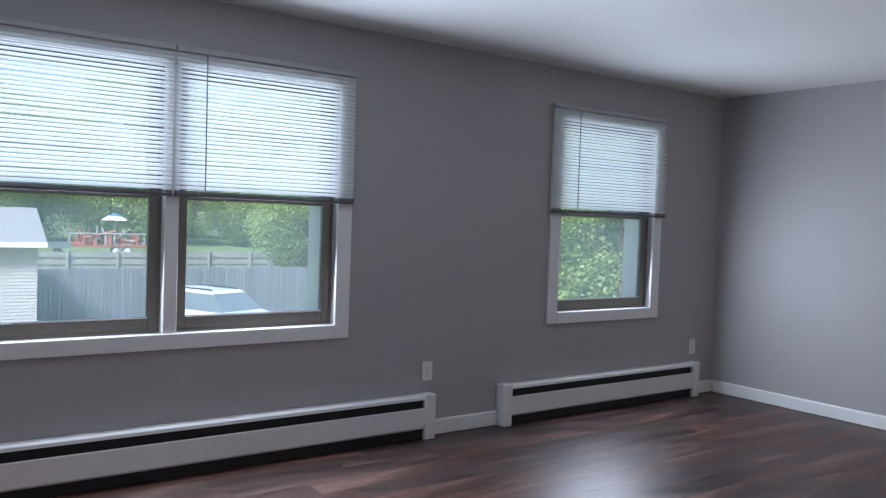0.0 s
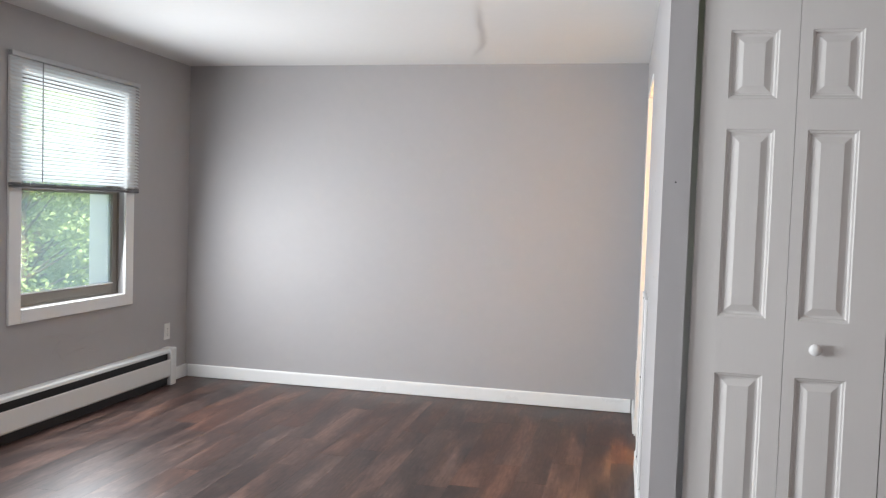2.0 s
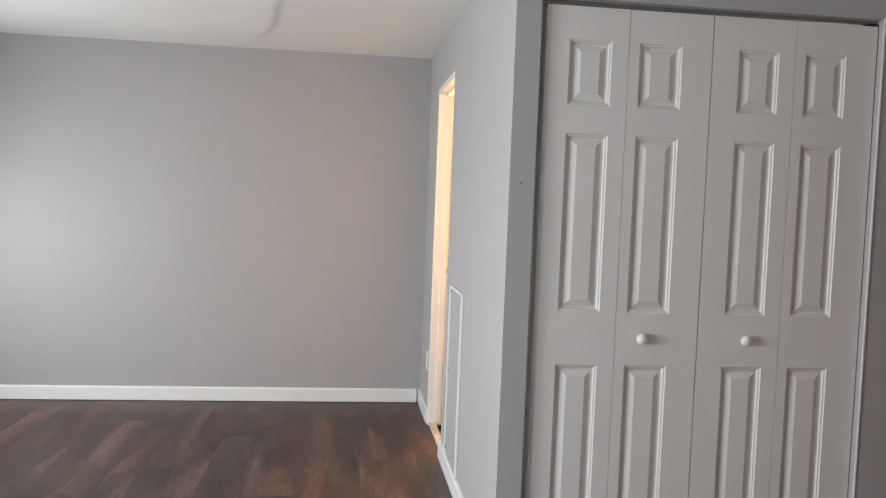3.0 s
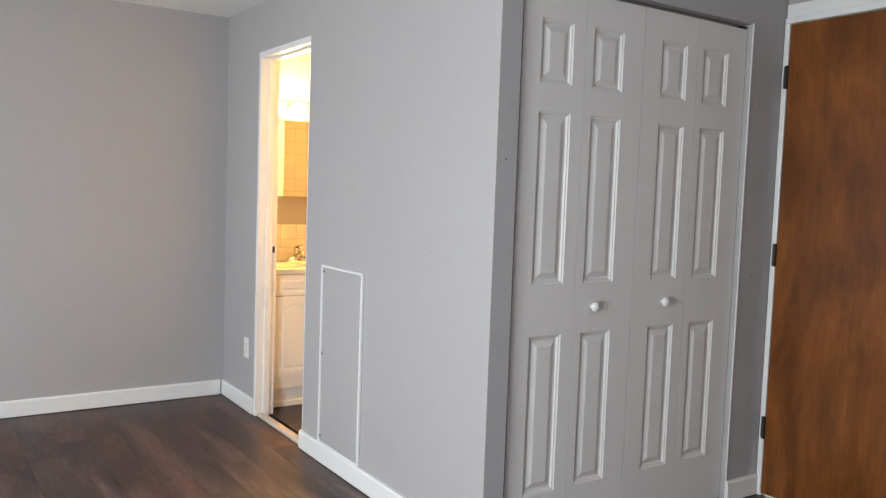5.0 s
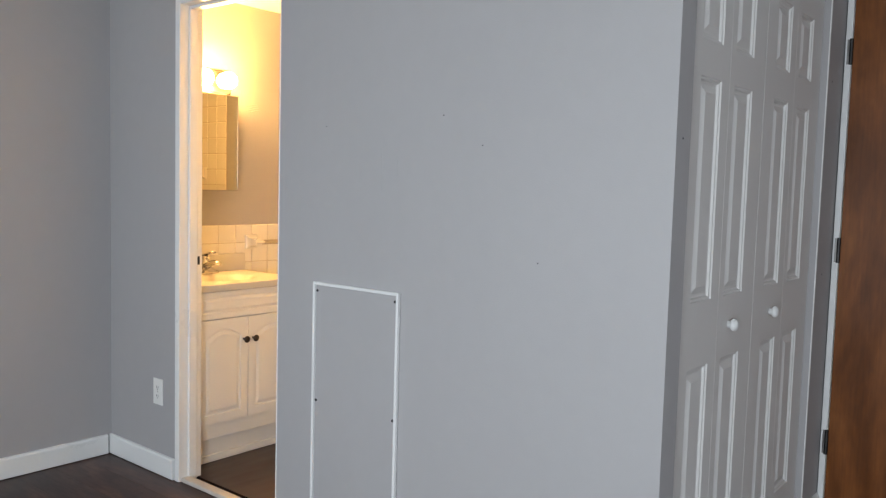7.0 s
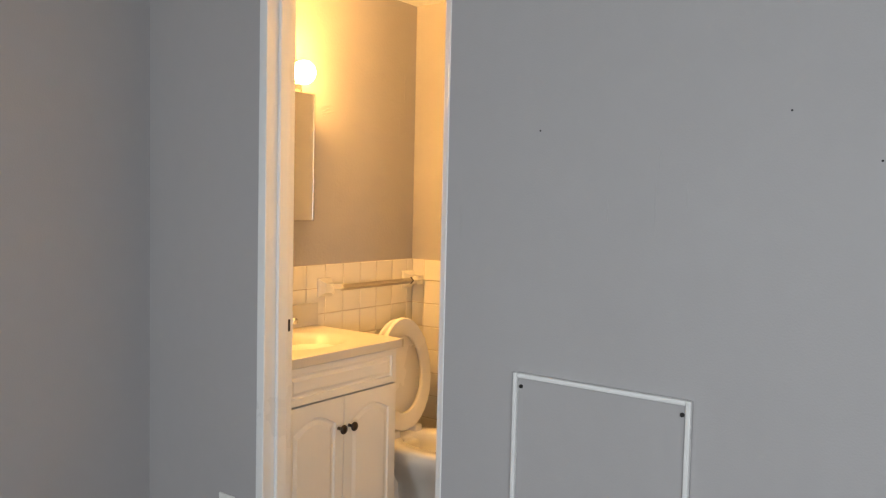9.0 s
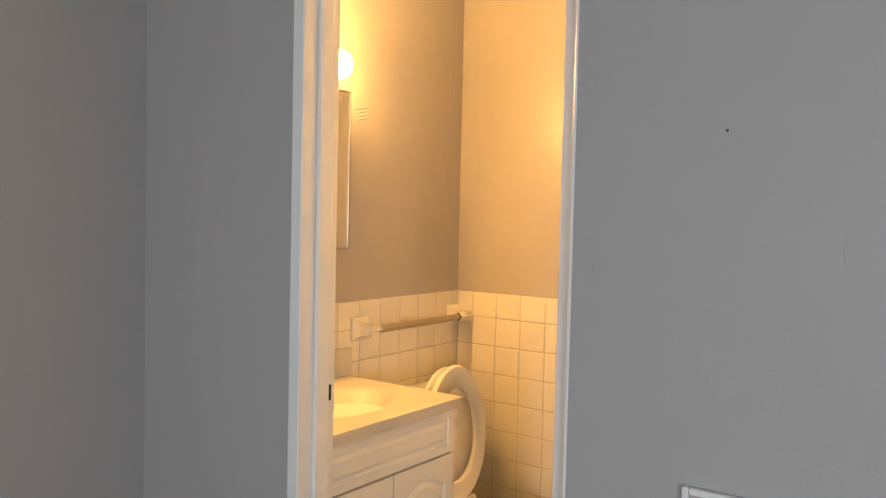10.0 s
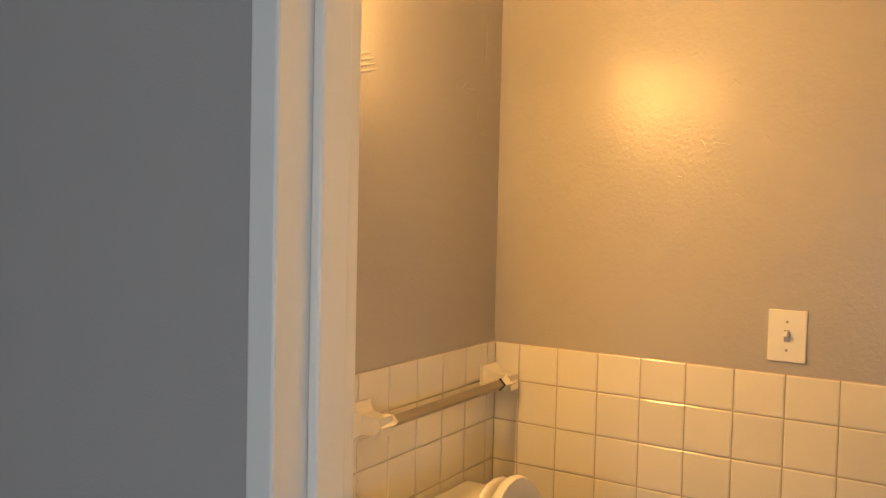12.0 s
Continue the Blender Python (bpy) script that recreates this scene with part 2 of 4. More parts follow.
BRASS = material("polished_brass", (0.80, 0.55, 0.16), 0.12, metal=1.0, vary=0.05, rough_vary=0.03)
SATIN_BRASS = material("satin_brass", (0.80, 0.62, 0.30), 0.42, metal=1.0, vary=0.05, rough_vary=0.03)
BRONZE = material("dark_bronze_knob", (0.035, 0.025, 0.02), 0.3, metal=0.5, vary=0.1)
PORCELAIN = material("porcelain", (0.80, 0.79, 0.75), 0.12, vary=0.01, rough_vary=0.02)
SEAT = material("toilet_seat_plastic", (0.76, 0.74, 0.70), 0.25, vary=0.01)
MARBLE = material("cultured_marble_top", (0.57, 0.545, 0.49), 0.34, vary=0.02, fine=12, coarse=3, rough_vary=0.03)
TILE = material("glazed_wall_tile", (0.74, 0.71, 0.64), 0.16, vary=0.015, fine=30, coarse=6, random_tint=0.035, rough_vary=0.04, bump=0.04, bump_scale=60)
GROUT = material("tile_grout", (0.46, 0.37, 0.26), 0.85, vary=0.1)
VANITY = material("white_vanity_paint", (0.78, 0.77, 0.74), 0.35, vary=0.015)
MIRROR = material("mirror_silver", (0.86, 0.87, 0.85), 0.01, metal=1.0, vary=0.0, rough_vary=0.0)
GLASS = glass_material("window_glass")
SLAT = blind_material("blind_slat")
RAIL = material("blind_rail", (0.42, 0.43, 0.44), 0.4, vary=0.02)
BACKLIT_RAIL = material("backlit_blind_rail", (0.10, 0.10, 0.105), 0.45, vary=0.04)
WAND = material("blind_wand", (0.30, 0.31, 0.32), 0.3)
BULB = glow_material("warm_bulb", (1.0, 0.51, 0.13), 134.0)
THRESHOLD = material("worn_threshold", (0.55, 0.51, 0.46), 0.5, vary=0.12, fine=50, coarse=8)

# ---- setting: sizes ----
XW, XP, XE = -3.325, 0.0, 1.575          # window wall, bath wall, entry wall
YF, YC, YB = 2.745, 0.0, -4.30          # far wall, closet front, back wall
H = 2.335
T = 0.12
BX0, BX1, BY0, BY1 = 0.088, 1.323, 1.0, 2.685   # bath inside
HB = 2.215


def wall_with_openings(name, axis, at, back, a0, a1, z0, z1, holes, mat, label):
    """A wall in the plane axis = at .. back, along the other axis from a0 to a1, with holes (b0, b1, c0, c1)."""
    bm = bmesh.new()

    def piece(p0, p1, q0, q1):
        if p1 - p0 < 1e-4 or q1 - q0 < 1e-4:
            return
        lo, hi = min(at, back), max(at, back)
        if axis == "x":
            add_box(bm, lo, hi, p0, p1, q0, q1)
        else:
            add_box(bm, p0, p1, lo, hi, q0, q1)

    cur = a0
    for b0, b1, c0, c1 in sorted(holes):
        piece(cur, b0, z0, z1)
        piece(b0, b1, z0, c0)
        piece(b0, b1, c1, z1)
        cur = b1
    piece(cur, a1, z0, z1)
    return solid(name, bm, mat, label, "wall", "structure")


W1 = (-2.481, -0.687, 0.703, 2.000)      # wide window opening: y0, y1, z0, z1
W3 = (0.995, 1.938, 0.705, 2.000)
BD = (1.5275, 2.205, 0.0, 2.060)          # bath door, outside of the frame
CL = (0.090, 1.334, 0.0, 2.075)          # closet opening
ED = (-0.945, -0.004, 0.0, 2.130)        # entry door, outside of the frame
wall_with_openings("wall_window", "x", XW, XW - 0.20, YB - T, YF + T, 0, H, [W1, W3], PAINT, "grey painted wall with two windows and baseboard heaters")
wall_with_openings("wall_far", "y", YF, YF + T, XW, XP + T, 0, H, [], PAINT, "plain grey painted end wall of the room")
wall_with_openings("wall_bath", "x", XP, XP + BX0, YC, YF, 0, H, [BD], PAINT, "grey painted wall with the bathroom doorway and an access panel")
wall_with_openings("wall_closet", "y", YC, YC + 0.10, XP + BX0, XE, 0, H, [(BX0, CL[1], 0, CL[3])], PAINT, "grey painted wall round the closet opening")
wall_with_openings("wall_entry", "x", XE, XE + T, YB - T, YC + 0.1, 0, H, [ED], PAINT, "grey painted wall with the entry door")
wall_with_openings("wall_back", "y", YB, YB - T, XW, XE, 0, H, [], PAINT, "plain grey painted wall")
solid("ceiling_slab", box(XW - 0.2, XE + T, YB - T, YF + T, H + 0.004, H + 0.12), CEILING, "ceiling slab", "ceiling", "structure")


def seam_x(y):
    """Where the patched seam of the ceiling runs."""
    u = min(1.0, max(0.0, (y - 0.7) / 1.9))
    return -0.87 - 0.30 * u ** 2.2 + 0.012 * math.sin(7 * y) + 0.005 * math.sin(19 * y)


ceiling_rows = []
for k in range(61):
    y = YB + (YF - YB) * k / 60 if k < 30 else YB + (YF - YB) * 0.5 + (YF - YB) * 0.5 * (k - 30) / 30
    s = seam_x(y)
    d = 0.010 * math.exp(-(((y - 1.75) / 0.65) ** 4))
    prof = ((-0.95, 0.0), (-0.65, 0.05), (-0.40, 0.25), (-0.22, 0.55), (-0.10, 0.85), (-0.03, 1.0), (-0.008, 0.95), (0.008, 0.55), (0.022, 0.15), (0.045, 0.0))
    ceiling_rows.append([(XW - 0.01, y, H), *((s + a, y, H - d * c) for a, c in prof), (XE + 0.01, y, H)])
bm = bmesh.new()
grid = [[bm.verts.new(p) for p in row] for row in ceiling_rows]
for a, c in zip(grid, grid[1:]):
    for i in range(len(a) - 1):
        bm.faces.new((a[i], c[i], c[i + 1], a[i + 1]))
solid("ceiling", bm, CEILING, "white painted ceiling with a patched seam", "ceiling", "structure", smooth=True)
# closet inside
solid("closet_back", box(XP + BX0, XE, 0.66, 0.72, 0, H), PAINT, "closet back wall", "wall", "structure")
solid("closet_floor", box(XP + BX0, XE, 0.0, 0.66, -0.1, 0.0), FLOOR_BASE, "closet floor", "floor", "structure")

# ---- windows ----
def window_unit(name, label, y0, y1, z0, z1, mullions, cas, m=None):
    """Casing on the wall, a lined opening, and for each light a taupe frame, two sashes and panes."""
    w = thing(name, label, "window", kind="structure")
    f = XW + 0.018
    part("window_casing", box(XW, f, y0 - cas, y0, z0 - 0.078, z1 + 0.07, 0.004, 2), TRIM, w)
    part("window_casing", box(XW, f, y1, y1 + cas, z0 - 0.078, z1 + 0.07, 0.004, 2), TRIM, w)
    part("window_casing", box(XW, f, y0, y1, z1, z1 + 0.07, 0.004, 2), TRIM, w)
    part("window_sill", box(XW, f + 0.004, y0, y1, z0 - 0.078, z0, 0.005, 2), TRIM, w)
    edges = [y0, *mullions, y1]
    for c in mullions:
        part("mullion", box(XW - 0.10, f - 0.004, c - 0.034, c + 0.034, z0, z1, 0.004, 2), TRIM, w)
    spans = [(a + (0.034 if i else 0), b - (0.034 if i < len(edges) - 2 else 0)) for i, (a, b) in enumerate(zip(edges, edges[1:]))]
    for a, b in spans:
        bm = bmesh.new()
        for q in ((a, a + 0.012, z0, z1), (b - 0.012, b, z0, z1), (a + 0.012, b - 0.012, z0, z0 + 0.012), (a + 0.012, b - 0.012, z1 - 0.012, z1)):
            add_box(bm, XW - 0.20, XW - 0.035, q[0], q[1], q[2], q[3])
        part("jamb_liner", bm, SASH, w)
        zm = (z0 + z1) / 2 + 0.02
        for name2, x, s0, s1, st in (("lower_sash", XW - 0.075, z0 + 0.012, zm + 0.02, 0.046), ("upper_sash", XW - 0.115, zm - 0.02, z1 - 0.012, 0.05)):
            a1, b1 = a + 0.012, b - 0.012
            bm = bmesh.new()
            add_box(bm, x, x + 0.036, a1, a1 + st, s0, s1, 0.003)
            add_box(bm, x, x + 0.036, b1 - st, b1, s0, s1, 0.003)
            add_box(bm, x, x + 0.036, a1 + st, b1 - st, s0, s0 + (0.058 if s0 < zm - 0.1 else 0.036), 0.003)
            add_box(bm, x, x + 0.036, a1 + st, b1 - st, s1 - 0.036, s1, 0.003)
            sash = part(name2, bm, SASH, w)
            g = part("glass_pane", box(x + 0.015, x + 0.019, a1 + st - 0.004, b1 - st + 0.004, s0 + 0.03, s1 - 0.03), GLASS, sash)
            g.visible_shadow = False
            if name2 == "lower_sash":
                part("glazing_bead", box(x + 0.02, x + 0.040, a1 + st, b1 - st, s0 + 0.0582, s0 + 0.065), TRIM, sash, "thin white bead under the pane")
        # deep white stop outside the sashes, at the window's two ends
        if a < y0 + 0.02:
            part("outer_stop", box(XW - 0.2005, XW - 0.0765, a + 0.0125, a + 0.055, z0 + 0.0125, zm - 0.022, 0.003), TRIM, w)
        if b > y1 - 0.02:
            part("outer_stop", box(XW - 0.215, XW - 0.0765, b - 0.0585, b - 0.0125, z0 + 0.0125, zm - 0.022, 0.003), TRIM, w)
    return w


window_unit("window_1", "wide double window with white casing and taupe sashes", *W1, [-1.584], 0.090)
window_unit("window_2", "narrow single window with white casing and taupe sashes", *W3, [], 0.090)


def blind(label, y0, y1, ztop, zbot, wand_y):
    b = thing("venetian_blind", label, "window blind", group="window blinds")
    xf = XW + 0.020
    part("headrail", box(xf, xf + 0.026, y0, y1, ztop - 0.026, ztop, 0.002), RAIL, b, "pale grey metal headrail")
    # one slightly cupped slat, shared by all
    w, n, tilt = 0.0255, 5, radians(42)
    vs, fs = [], []
    for k in range(n + 1):
        u = (k / n - 0.5) * w
        v = -0.0018 * (2 * u / w) ** 2
        x, z = u * math.cos(tilt) + v * math.sin(tilt), -u * math.sin(tilt) + v * math.cos(tilt)
        vs += [(x, y0 + 0.004, z), (x, y1 - 0.004, z)]
    for k in range(n):
        fs.append((2 * k, 2 * k + 1, 2 * k + 3, 2 * k + 2))
    me = bpy.data.meshes.new("slat")
    me.from_pydata(vs, [], fs)
    me.materials.append(SLAT)
    me.shade_smooth()
    z, k = ztop - 0.038, 0
    while z > zbot + 0.034:
        s = new("slat", me)
        s.parent = b
        s.location = (xf + 0.014, random.uniform(-0.0008, 0.0008), z)
        s.rotation_euler = (random.uniform(-0.0009, 0.0009), random.uniform(-0.05, 0.05), 0)
        z -= 0.0205
        k += 1
    # stacked slats and bottom rail carry their backlit shade in the colour
    for i in range(3):
        part("stacked_slat", box(xf + 0.001, xf + 0.026, y0 + 0.004, y1 - 0.004, zbot + 0.016 + 0.0045 * i, zbot + 0.019 + 0.0045 * i), BACKLIT_RAIL, b)
    part("bottom_rail", box(xf + 0.001, xf + 0.027, y0 + 0.003, y1 - 0.003, zbot, zbot + 0.014, 0.003), BACKLIT_RAIL, b, "bottom rail coloured dark grey as if backlit")
    for f in (0.12, 0.88) if y1 - y0 < 1.2 else (0.1, 0.5, 0.9):
        y = y0 + (y1 - y0) * f
        for x in (xf + 0.0005, xf + 0.0275):
            part("ladder_cord", box(x, x + 0.0008, y - 0.0006, y + 0.0006, zbot + 0.012, ztop - 0.026), TRIM, b)
    part("wand", cyl((xf + 0.032, wand_y, ztop - 0.03), (xf + 0.030, wand_y + 0.004, zbot + 0.03), 0.0035, n=8), WAND, b, "slim tilt wand")
    return b


blind("white slatted blind half lowered over the wide window", -2.575, -1.590, 2.085, 1.366, -2.43)
blind("white slatted blind half lowered over the wide window", -1.584, -0.600, 2.085, 1.366, -1.44)
blind("white slatted blind half lowered over the narrow window", 0.886, 2.040, 2.090, 1.368, 1.11)


# ---- baseboard heaters ----
def heater(label, y0, y1):
    h = thing("baseboard_heater", label, "heater", pose(XW, 0, 0), "baseboard heaters")
    part("back_panel", box(0.001, 0.006, y0 + 0.01, y1 - 0.01, 0.02, 0.262), HEATER, h)
    bm = bmesh.new()
    prof = [(0.004, 0.262), (0.058, 0.262), (0.068, 0.252), (0.070, 0.236), (0.066, 0.236), (0.060, 0.250), (0.004, 0.256)]
    loft_rings = [[(x, y, z) for x, z in prof] for y in (y0 + 0.06, y1 - 0.06)]
    part("top_lip", loft(loft_rings), HEATER, h)
    prof = [(0.072, 0.190), (0.074, 0.185), (0.074, 0.075), (0.066, 0.064), (0.063, 0.066), (0.070, 0.078), (0.070, 0.188)]
    part("front_panel", loft([[(x, y, z) for x, z in prof] for y in (y0 + 0.06, y1 - 0.06)]), HEATER, h)
    # black block and fin paint in the shade of the slot and bottom gap
    part("damper", box(0.010, 0.050, y0 + 0.05, y1 - 0.05, 0.004, 0.245), BLACK, h, "black block that stands in for the shade inside the slot")
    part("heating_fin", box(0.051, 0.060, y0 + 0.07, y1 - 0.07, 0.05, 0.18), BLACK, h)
    for a, b in ((y0, y0 + 0.075), (y1 - 0.075, y1)):
        part("end_cap", box(0.0, 0.079, a, b, 0.0, 0.268, 0.006, 2), HEATER, h)
    return h


heater("long white baseboard heater under the wide window", -3.32, -0.025)
heater("white baseboard heater under the narrow window", 0.500, 2.485)


# ---- baseboards ----
def baseboard(label, p, q, normal, h=0.094):
    """A board with a small shoe along the line p-q on the floor; normal points into the room."""
    px, py, qx, qy = *p, *q
    nx, ny = normal
    prof = [(0, 0.003), (0.0135, 0.003), (0.0150, 0.006), (0.0145, h - 0.010), (0.012, h - 0.003), (0.008, h), (0, h)]
    rings = [[(x + nx * d, y + ny * d, z) for d, z in prof] for x, y in ((px, py), (qx, qy))]
    return solid("baseboard", loft(rings), TRIM, label, "baseboard", "structure")


baseboard("white painted baseboard along the window wall", (XW, -0.023), (XW, 0.498), (1, 0))
baseboard("white painted baseboard along the window wall", (XW, 2.487), (XW, YF), (1, 0))
baseboard("white painted baseboard along the window wall", (XW, YB), (XW, -3.322), (1, 0))
baseboard("white painted baseboard along the end wall", (XW + 0.024, YF), (XP - 0.024, YF), (0, -1))
baseboard("white painted baseboard beside the bathroom door", (XP, 2.209), (XP, YF), (-1, 0))
baseboard("white painted baseboard under the access panel", (XP, YC), (XP, 1.540), (-1, 0))
baseboard("white painted baseboard beside the closet", (CL[1] + 0.004, YC), (XE, YC), (0, -1))
baseboard("white painted baseboard along the back wall", (XW + 0.03, YB), (XE - 0.03, YB), (0, 1))
baseboard("white painted baseboard along the entry wall", (XE, YB), (XE, ED[0] - 0.06), (-1, 0))


# ---- outlets and switches ----
def plate_mesh(w, h, t=0.006):
    return box(-t, 0, -w / 2, w / 2, -h / 2, h / 2, 0.0022, 2)


def outlet(label, m):
    o = thing("wall_outlet", label, "outlet", m, "wall outlets")
    part("cover_plate", plate_mesh(0.072, 0.116), PLATE, o)
    for s in (-0.0195, 0.0195):
        f = part("receptacle", box(-0.0075, -0.005, -0.0165, 0.0165, s - 0.0135, s + 0.0135, 0.001), PLATE, o)
        for y in (-0.006, 0.006):
            part("slot", box(-0.0080, -0.0070, y - 0.0012, y + 0.0012, s - 0.003, s + 0.006), BLACK, f)
        part("slot", box(-0.0080, -0.0070, -0.002, 0.002, s - 0.010, s - 0.006), BLACK, f)
    part("screw", cyl((-0.0068, 0, 0), (-0.0055, 0, 0), 0.003, n=10), STEEL, o)
    return o


outlet("white duplex outlet on the wall above the heater's end", pose(XW, -0.045, 0.392, 0, 0, 180))
outlet("white duplex outlet on the wall above the heater near the corner", pose(XW, 2.475, 0.378, 0, 0, 180))
outlet("white duplex outlet on the wall beside the bathroom door", pose(XP, 2.337, 0.370))


# ---- access panel ----
ap = thing("access_panel", "grey painted access panel with a white bead trim", "access panel")
part("panel", box(-0.006, 0.0, 0.922, 1.312, 0.112, 0.945, 0.001), PAINT, ap)
for q in ((0.911, 0.922, 0.095, 0.956), (1.312, 1.323, 0.095, 0.956)):
    part("trim_strip", box(-0.014, 0.0, q[0], q[1], q[2], q[3], 0.003, 2), TRIM, ap, "white trim strip")
for q in ((0.922, 1.312, 0.945, 0.956), (0.922, 1.312, 0.095, 0.106)):
    part("trim_strip", box(-0.014, 0.0, q[0], q[1], q[2], q[3], 0.003, 2), TRIM, ap, "white trim strip")
for y in (0.930, 1.304):
    for z in (0.13, 0.53, 0.925):
        part("screw", cyl((-0.0095, y, z), (-0.005, y, z), 0.0042, 0.0050, n=10), BLACK_METAL, ap, "dark screw head")


# ---- closet with bifold doors ----
def rect_ring(x0, x1, z0, z1, y):
    return [(x0, y, z0), (x1, y, z0), (x1, y, z1), (x0, y, z1)]


def moulded_leaf(w, h, th, panels, mx, arch=0.0, mr=None):
    """A door leaf in x, z whose face at y = 0 has moulded raised panels (z0, z1) inset mx from the sides."""
    bm = bmesh.new()

    def quad(*p):
        bm.faces.new([bm.verts.new(v) for v in p])

    def ring(a, b):
        n = len(a)
        for i in range(n):
            quad(a[i], a[(i + 1) % n], b[(i + 1) % n], b[i])

    zs = [0.0]
    for z0, z1 in panels:
        zs += [z0, z1]
    zs.append(h)
    x0, x1 = mx, w - (mx if mr is None else mr)
    quad((0, 0, 0), (x0, 0, 0), (x0, 0, h), (0, 0, h))
    quad((x1, 0, 0), (w, 0, 0), (w, 0, h), (x1, 0, h))
    for a, b in zip(zs[::2], zs[1::2]):
        quad((x0, 0, a), (x1, 0, a), (x1, 0, b), (x0, 0, b))
    for z0, z1 in panels:
        def outline(i, y):
            pts = [(x0 + i, y, z0 + i), (x1 - i, y, z0 + i)]
            if arch:
                m = 9
                pts = [(x0 + i + (x1 - x0 - 2 * i) * k / (m - 1), y, z0 + i) for k in range(m)]
                for k in range(m):
                    u = k / (m - 1)
                    pts.append((x1 - i - (x1 - x0 - 2 * i) * u, y, z1 - i - arch + arch * math.sin(math.pi * u)))
                return pts
            return rect_ring(x0 + i, x1 - i, z0 + i, z1 - i, y)
        steps = [(0.0, 0.0), (0.003, 0.004), (0.008, 0.005), (0.012, 0.011), (0.020, 0.012), (0.042, 0.003), (0.046, 0.003)] if h > 1 else [(0.0, 0.0), (0.003, 0.006), (0.009, 0.0065), (0.020, 0.001)]
        if arch:
            steps = [(0.0, 0.0), (0.003, 0.006), (0.010, 0.0065), (0.024, 0.001)]
            top = outline(0, 0)
            # flat between the arch and the square top of the field
            arcpts = top[9:]
            for a, b in zip(arcpts, arcpts[1:]):
                quad(a, (a[0], 0, z1), (b[0], 0, z1), b)
        rings = [outline(i, y) for i, y in steps]
        for a, b in zip(rings, rings[1:]):
            ring(a, b)
        bm.faces.new([bm.verts.new(v) for v in rings[-1]])
    # sides and back
    quad((0, th, 0), (0, th, h), (w, th, h), (w, th, 0))
    quad((0, 0, 0), (0, 0, h), (0, th, h), (0, th, 0))
    quad((w, 0, 0), (w, th, 0), (w, th, h), (w, 0, h))
    quad((0, 0, h), (w, 0, h), (w, th, h), (0, th, h))
    quad((0, 0, 0), (0, th, 0), (w, th, 0), (w, 0, 0))
    bmesh.ops.remove_doubles(bm, verts=bm.verts, dist=1e-5)
    bmesh.ops.recalc_face_normals(bm, faces=bm.faces)
    return bm


LEAF_H, ZL = 2.037, 0.018
PANELS = [(0.225 - ZL, 0.814 - ZL), (1.001 - ZL, 1.621 - ZL), (1.720 - ZL, 1.943 - ZL)]
xs = [0.111, 0.407, 0.7105, 0.7125, 1.021, 1.330]


def bifold(label, a, b, c, knob_x, m):
    d = thing("bifold_door", label, "closet door", m, "bifold closet doors")
    for x0, x1, ml, mr in ((a, b, b - a - 0.212, 0.060), (b, c, 0.038, c - b - 0.194)):
        leaf = part("door_leaf", moulded_leaf(x1 - x0 - 0.0016, LEAF_H, 0.032, PANELS, ml, 0.0, mr), DOOR_WHITE, d)
        leaf.location = (x0 + 0.0008, 0.023, ZL)
    k = part("knob", add_ball(cyl((knob_x, 0.023, 0.911), (knob_x, 0.007, 0.911), 0.012, 0.009, 14), (knob_x, 0.005, 0.911), 0.0195, 0.013, 0.0195), TRIM, d, "round white knob", smooth=True)
    for z in (0.25, 1.05, 1.85):
        part("hinge", cyl((b, 0.056, z - 0.03), (b, 0.056, z + 0.03), 0.006, n=8), STEEL, d)
    return d


bifold("closed white six-panel bifold closet door", xs[0], xs[1], xs[2], 0.500, Matrix())
bifold("closed white six-panel bifold closet door", xs[3], xs[4], xs[5], 0.889, Matrix())
track = thing("door_track", "steel track over the bifold doors", "door track")
part("rail", box(0.092, 1.332, 0.040, 0.064, 2.062, 2.0745), STEEL, track)
part("pivot_bracket", box(1.285, 1.325, 0.022, 0.05, 2.058, 2.064), BLACK_METAL, track)
part("corner_edge", box(1.3345, 1.340, -0.004, 0.010, 0.0, 2.080), TRIM, track, "white edge strip at the closet side")


# ---- entry door ----
ed = thing("door_1", "closed stained birch flush entry door with three dark hinges", "door", kind="structure")
part("door_slab", box(XE - 0.022, XE + 0.022, ED[0] + 0.045, ED[1] - 0.028, 0.012, 2.100, 0.002), DOOR_WOOD, ed)
for z in (0.314, 1.094, 1.873):
    hg = part("hinge", cyl((XE - 0.028, -0.028, z - 0.05), (XE - 0.028, -0.028, z + 0.05), 0.0075, n=12), BLACK_METAL, ed, "dark steel butt hinge")
    part("hinge_leaf", box(XE - 0.0245, XE - 0.0222, -0.028, -0.012, z - 0.048, z + 0.048), STEEL, hg)
part("door_knob", add_ball(cyl((XE - 0.02, ED[0] + 0.11, 0.95), (XE - 0.06, ED[0] + 0.11, 0.95), 0.012), (XE - 0.075, ED[0] + 0.11, 0.95), 0.027), BRASS, ed, smooth=True)
part("door_frame", box(XE - 0.024, XE + T, ED[1] - 0.024, ED[1] - 0.0005, 0, 2.105, 0.003, 2), TRIM, ed)
part("door_frame", box(XE - 0.024, XE + T, ED[0], ED[0] + 0.042, 0, 2.105, 0.003, 2), TRIM, ed)
part("door_frame", box(XE - 0.024, XE + T, ED[0], ED[1] - 0.0005, 2.1055, ED[3] - 0.0005, 0.003, 2), TRIM, ed)
part("door_casing", box(XE - 0.014, XE, ED[0] - 0.055, ED[0] - 0.0005, 0, 2.19, 0.003), TRIM, ed)
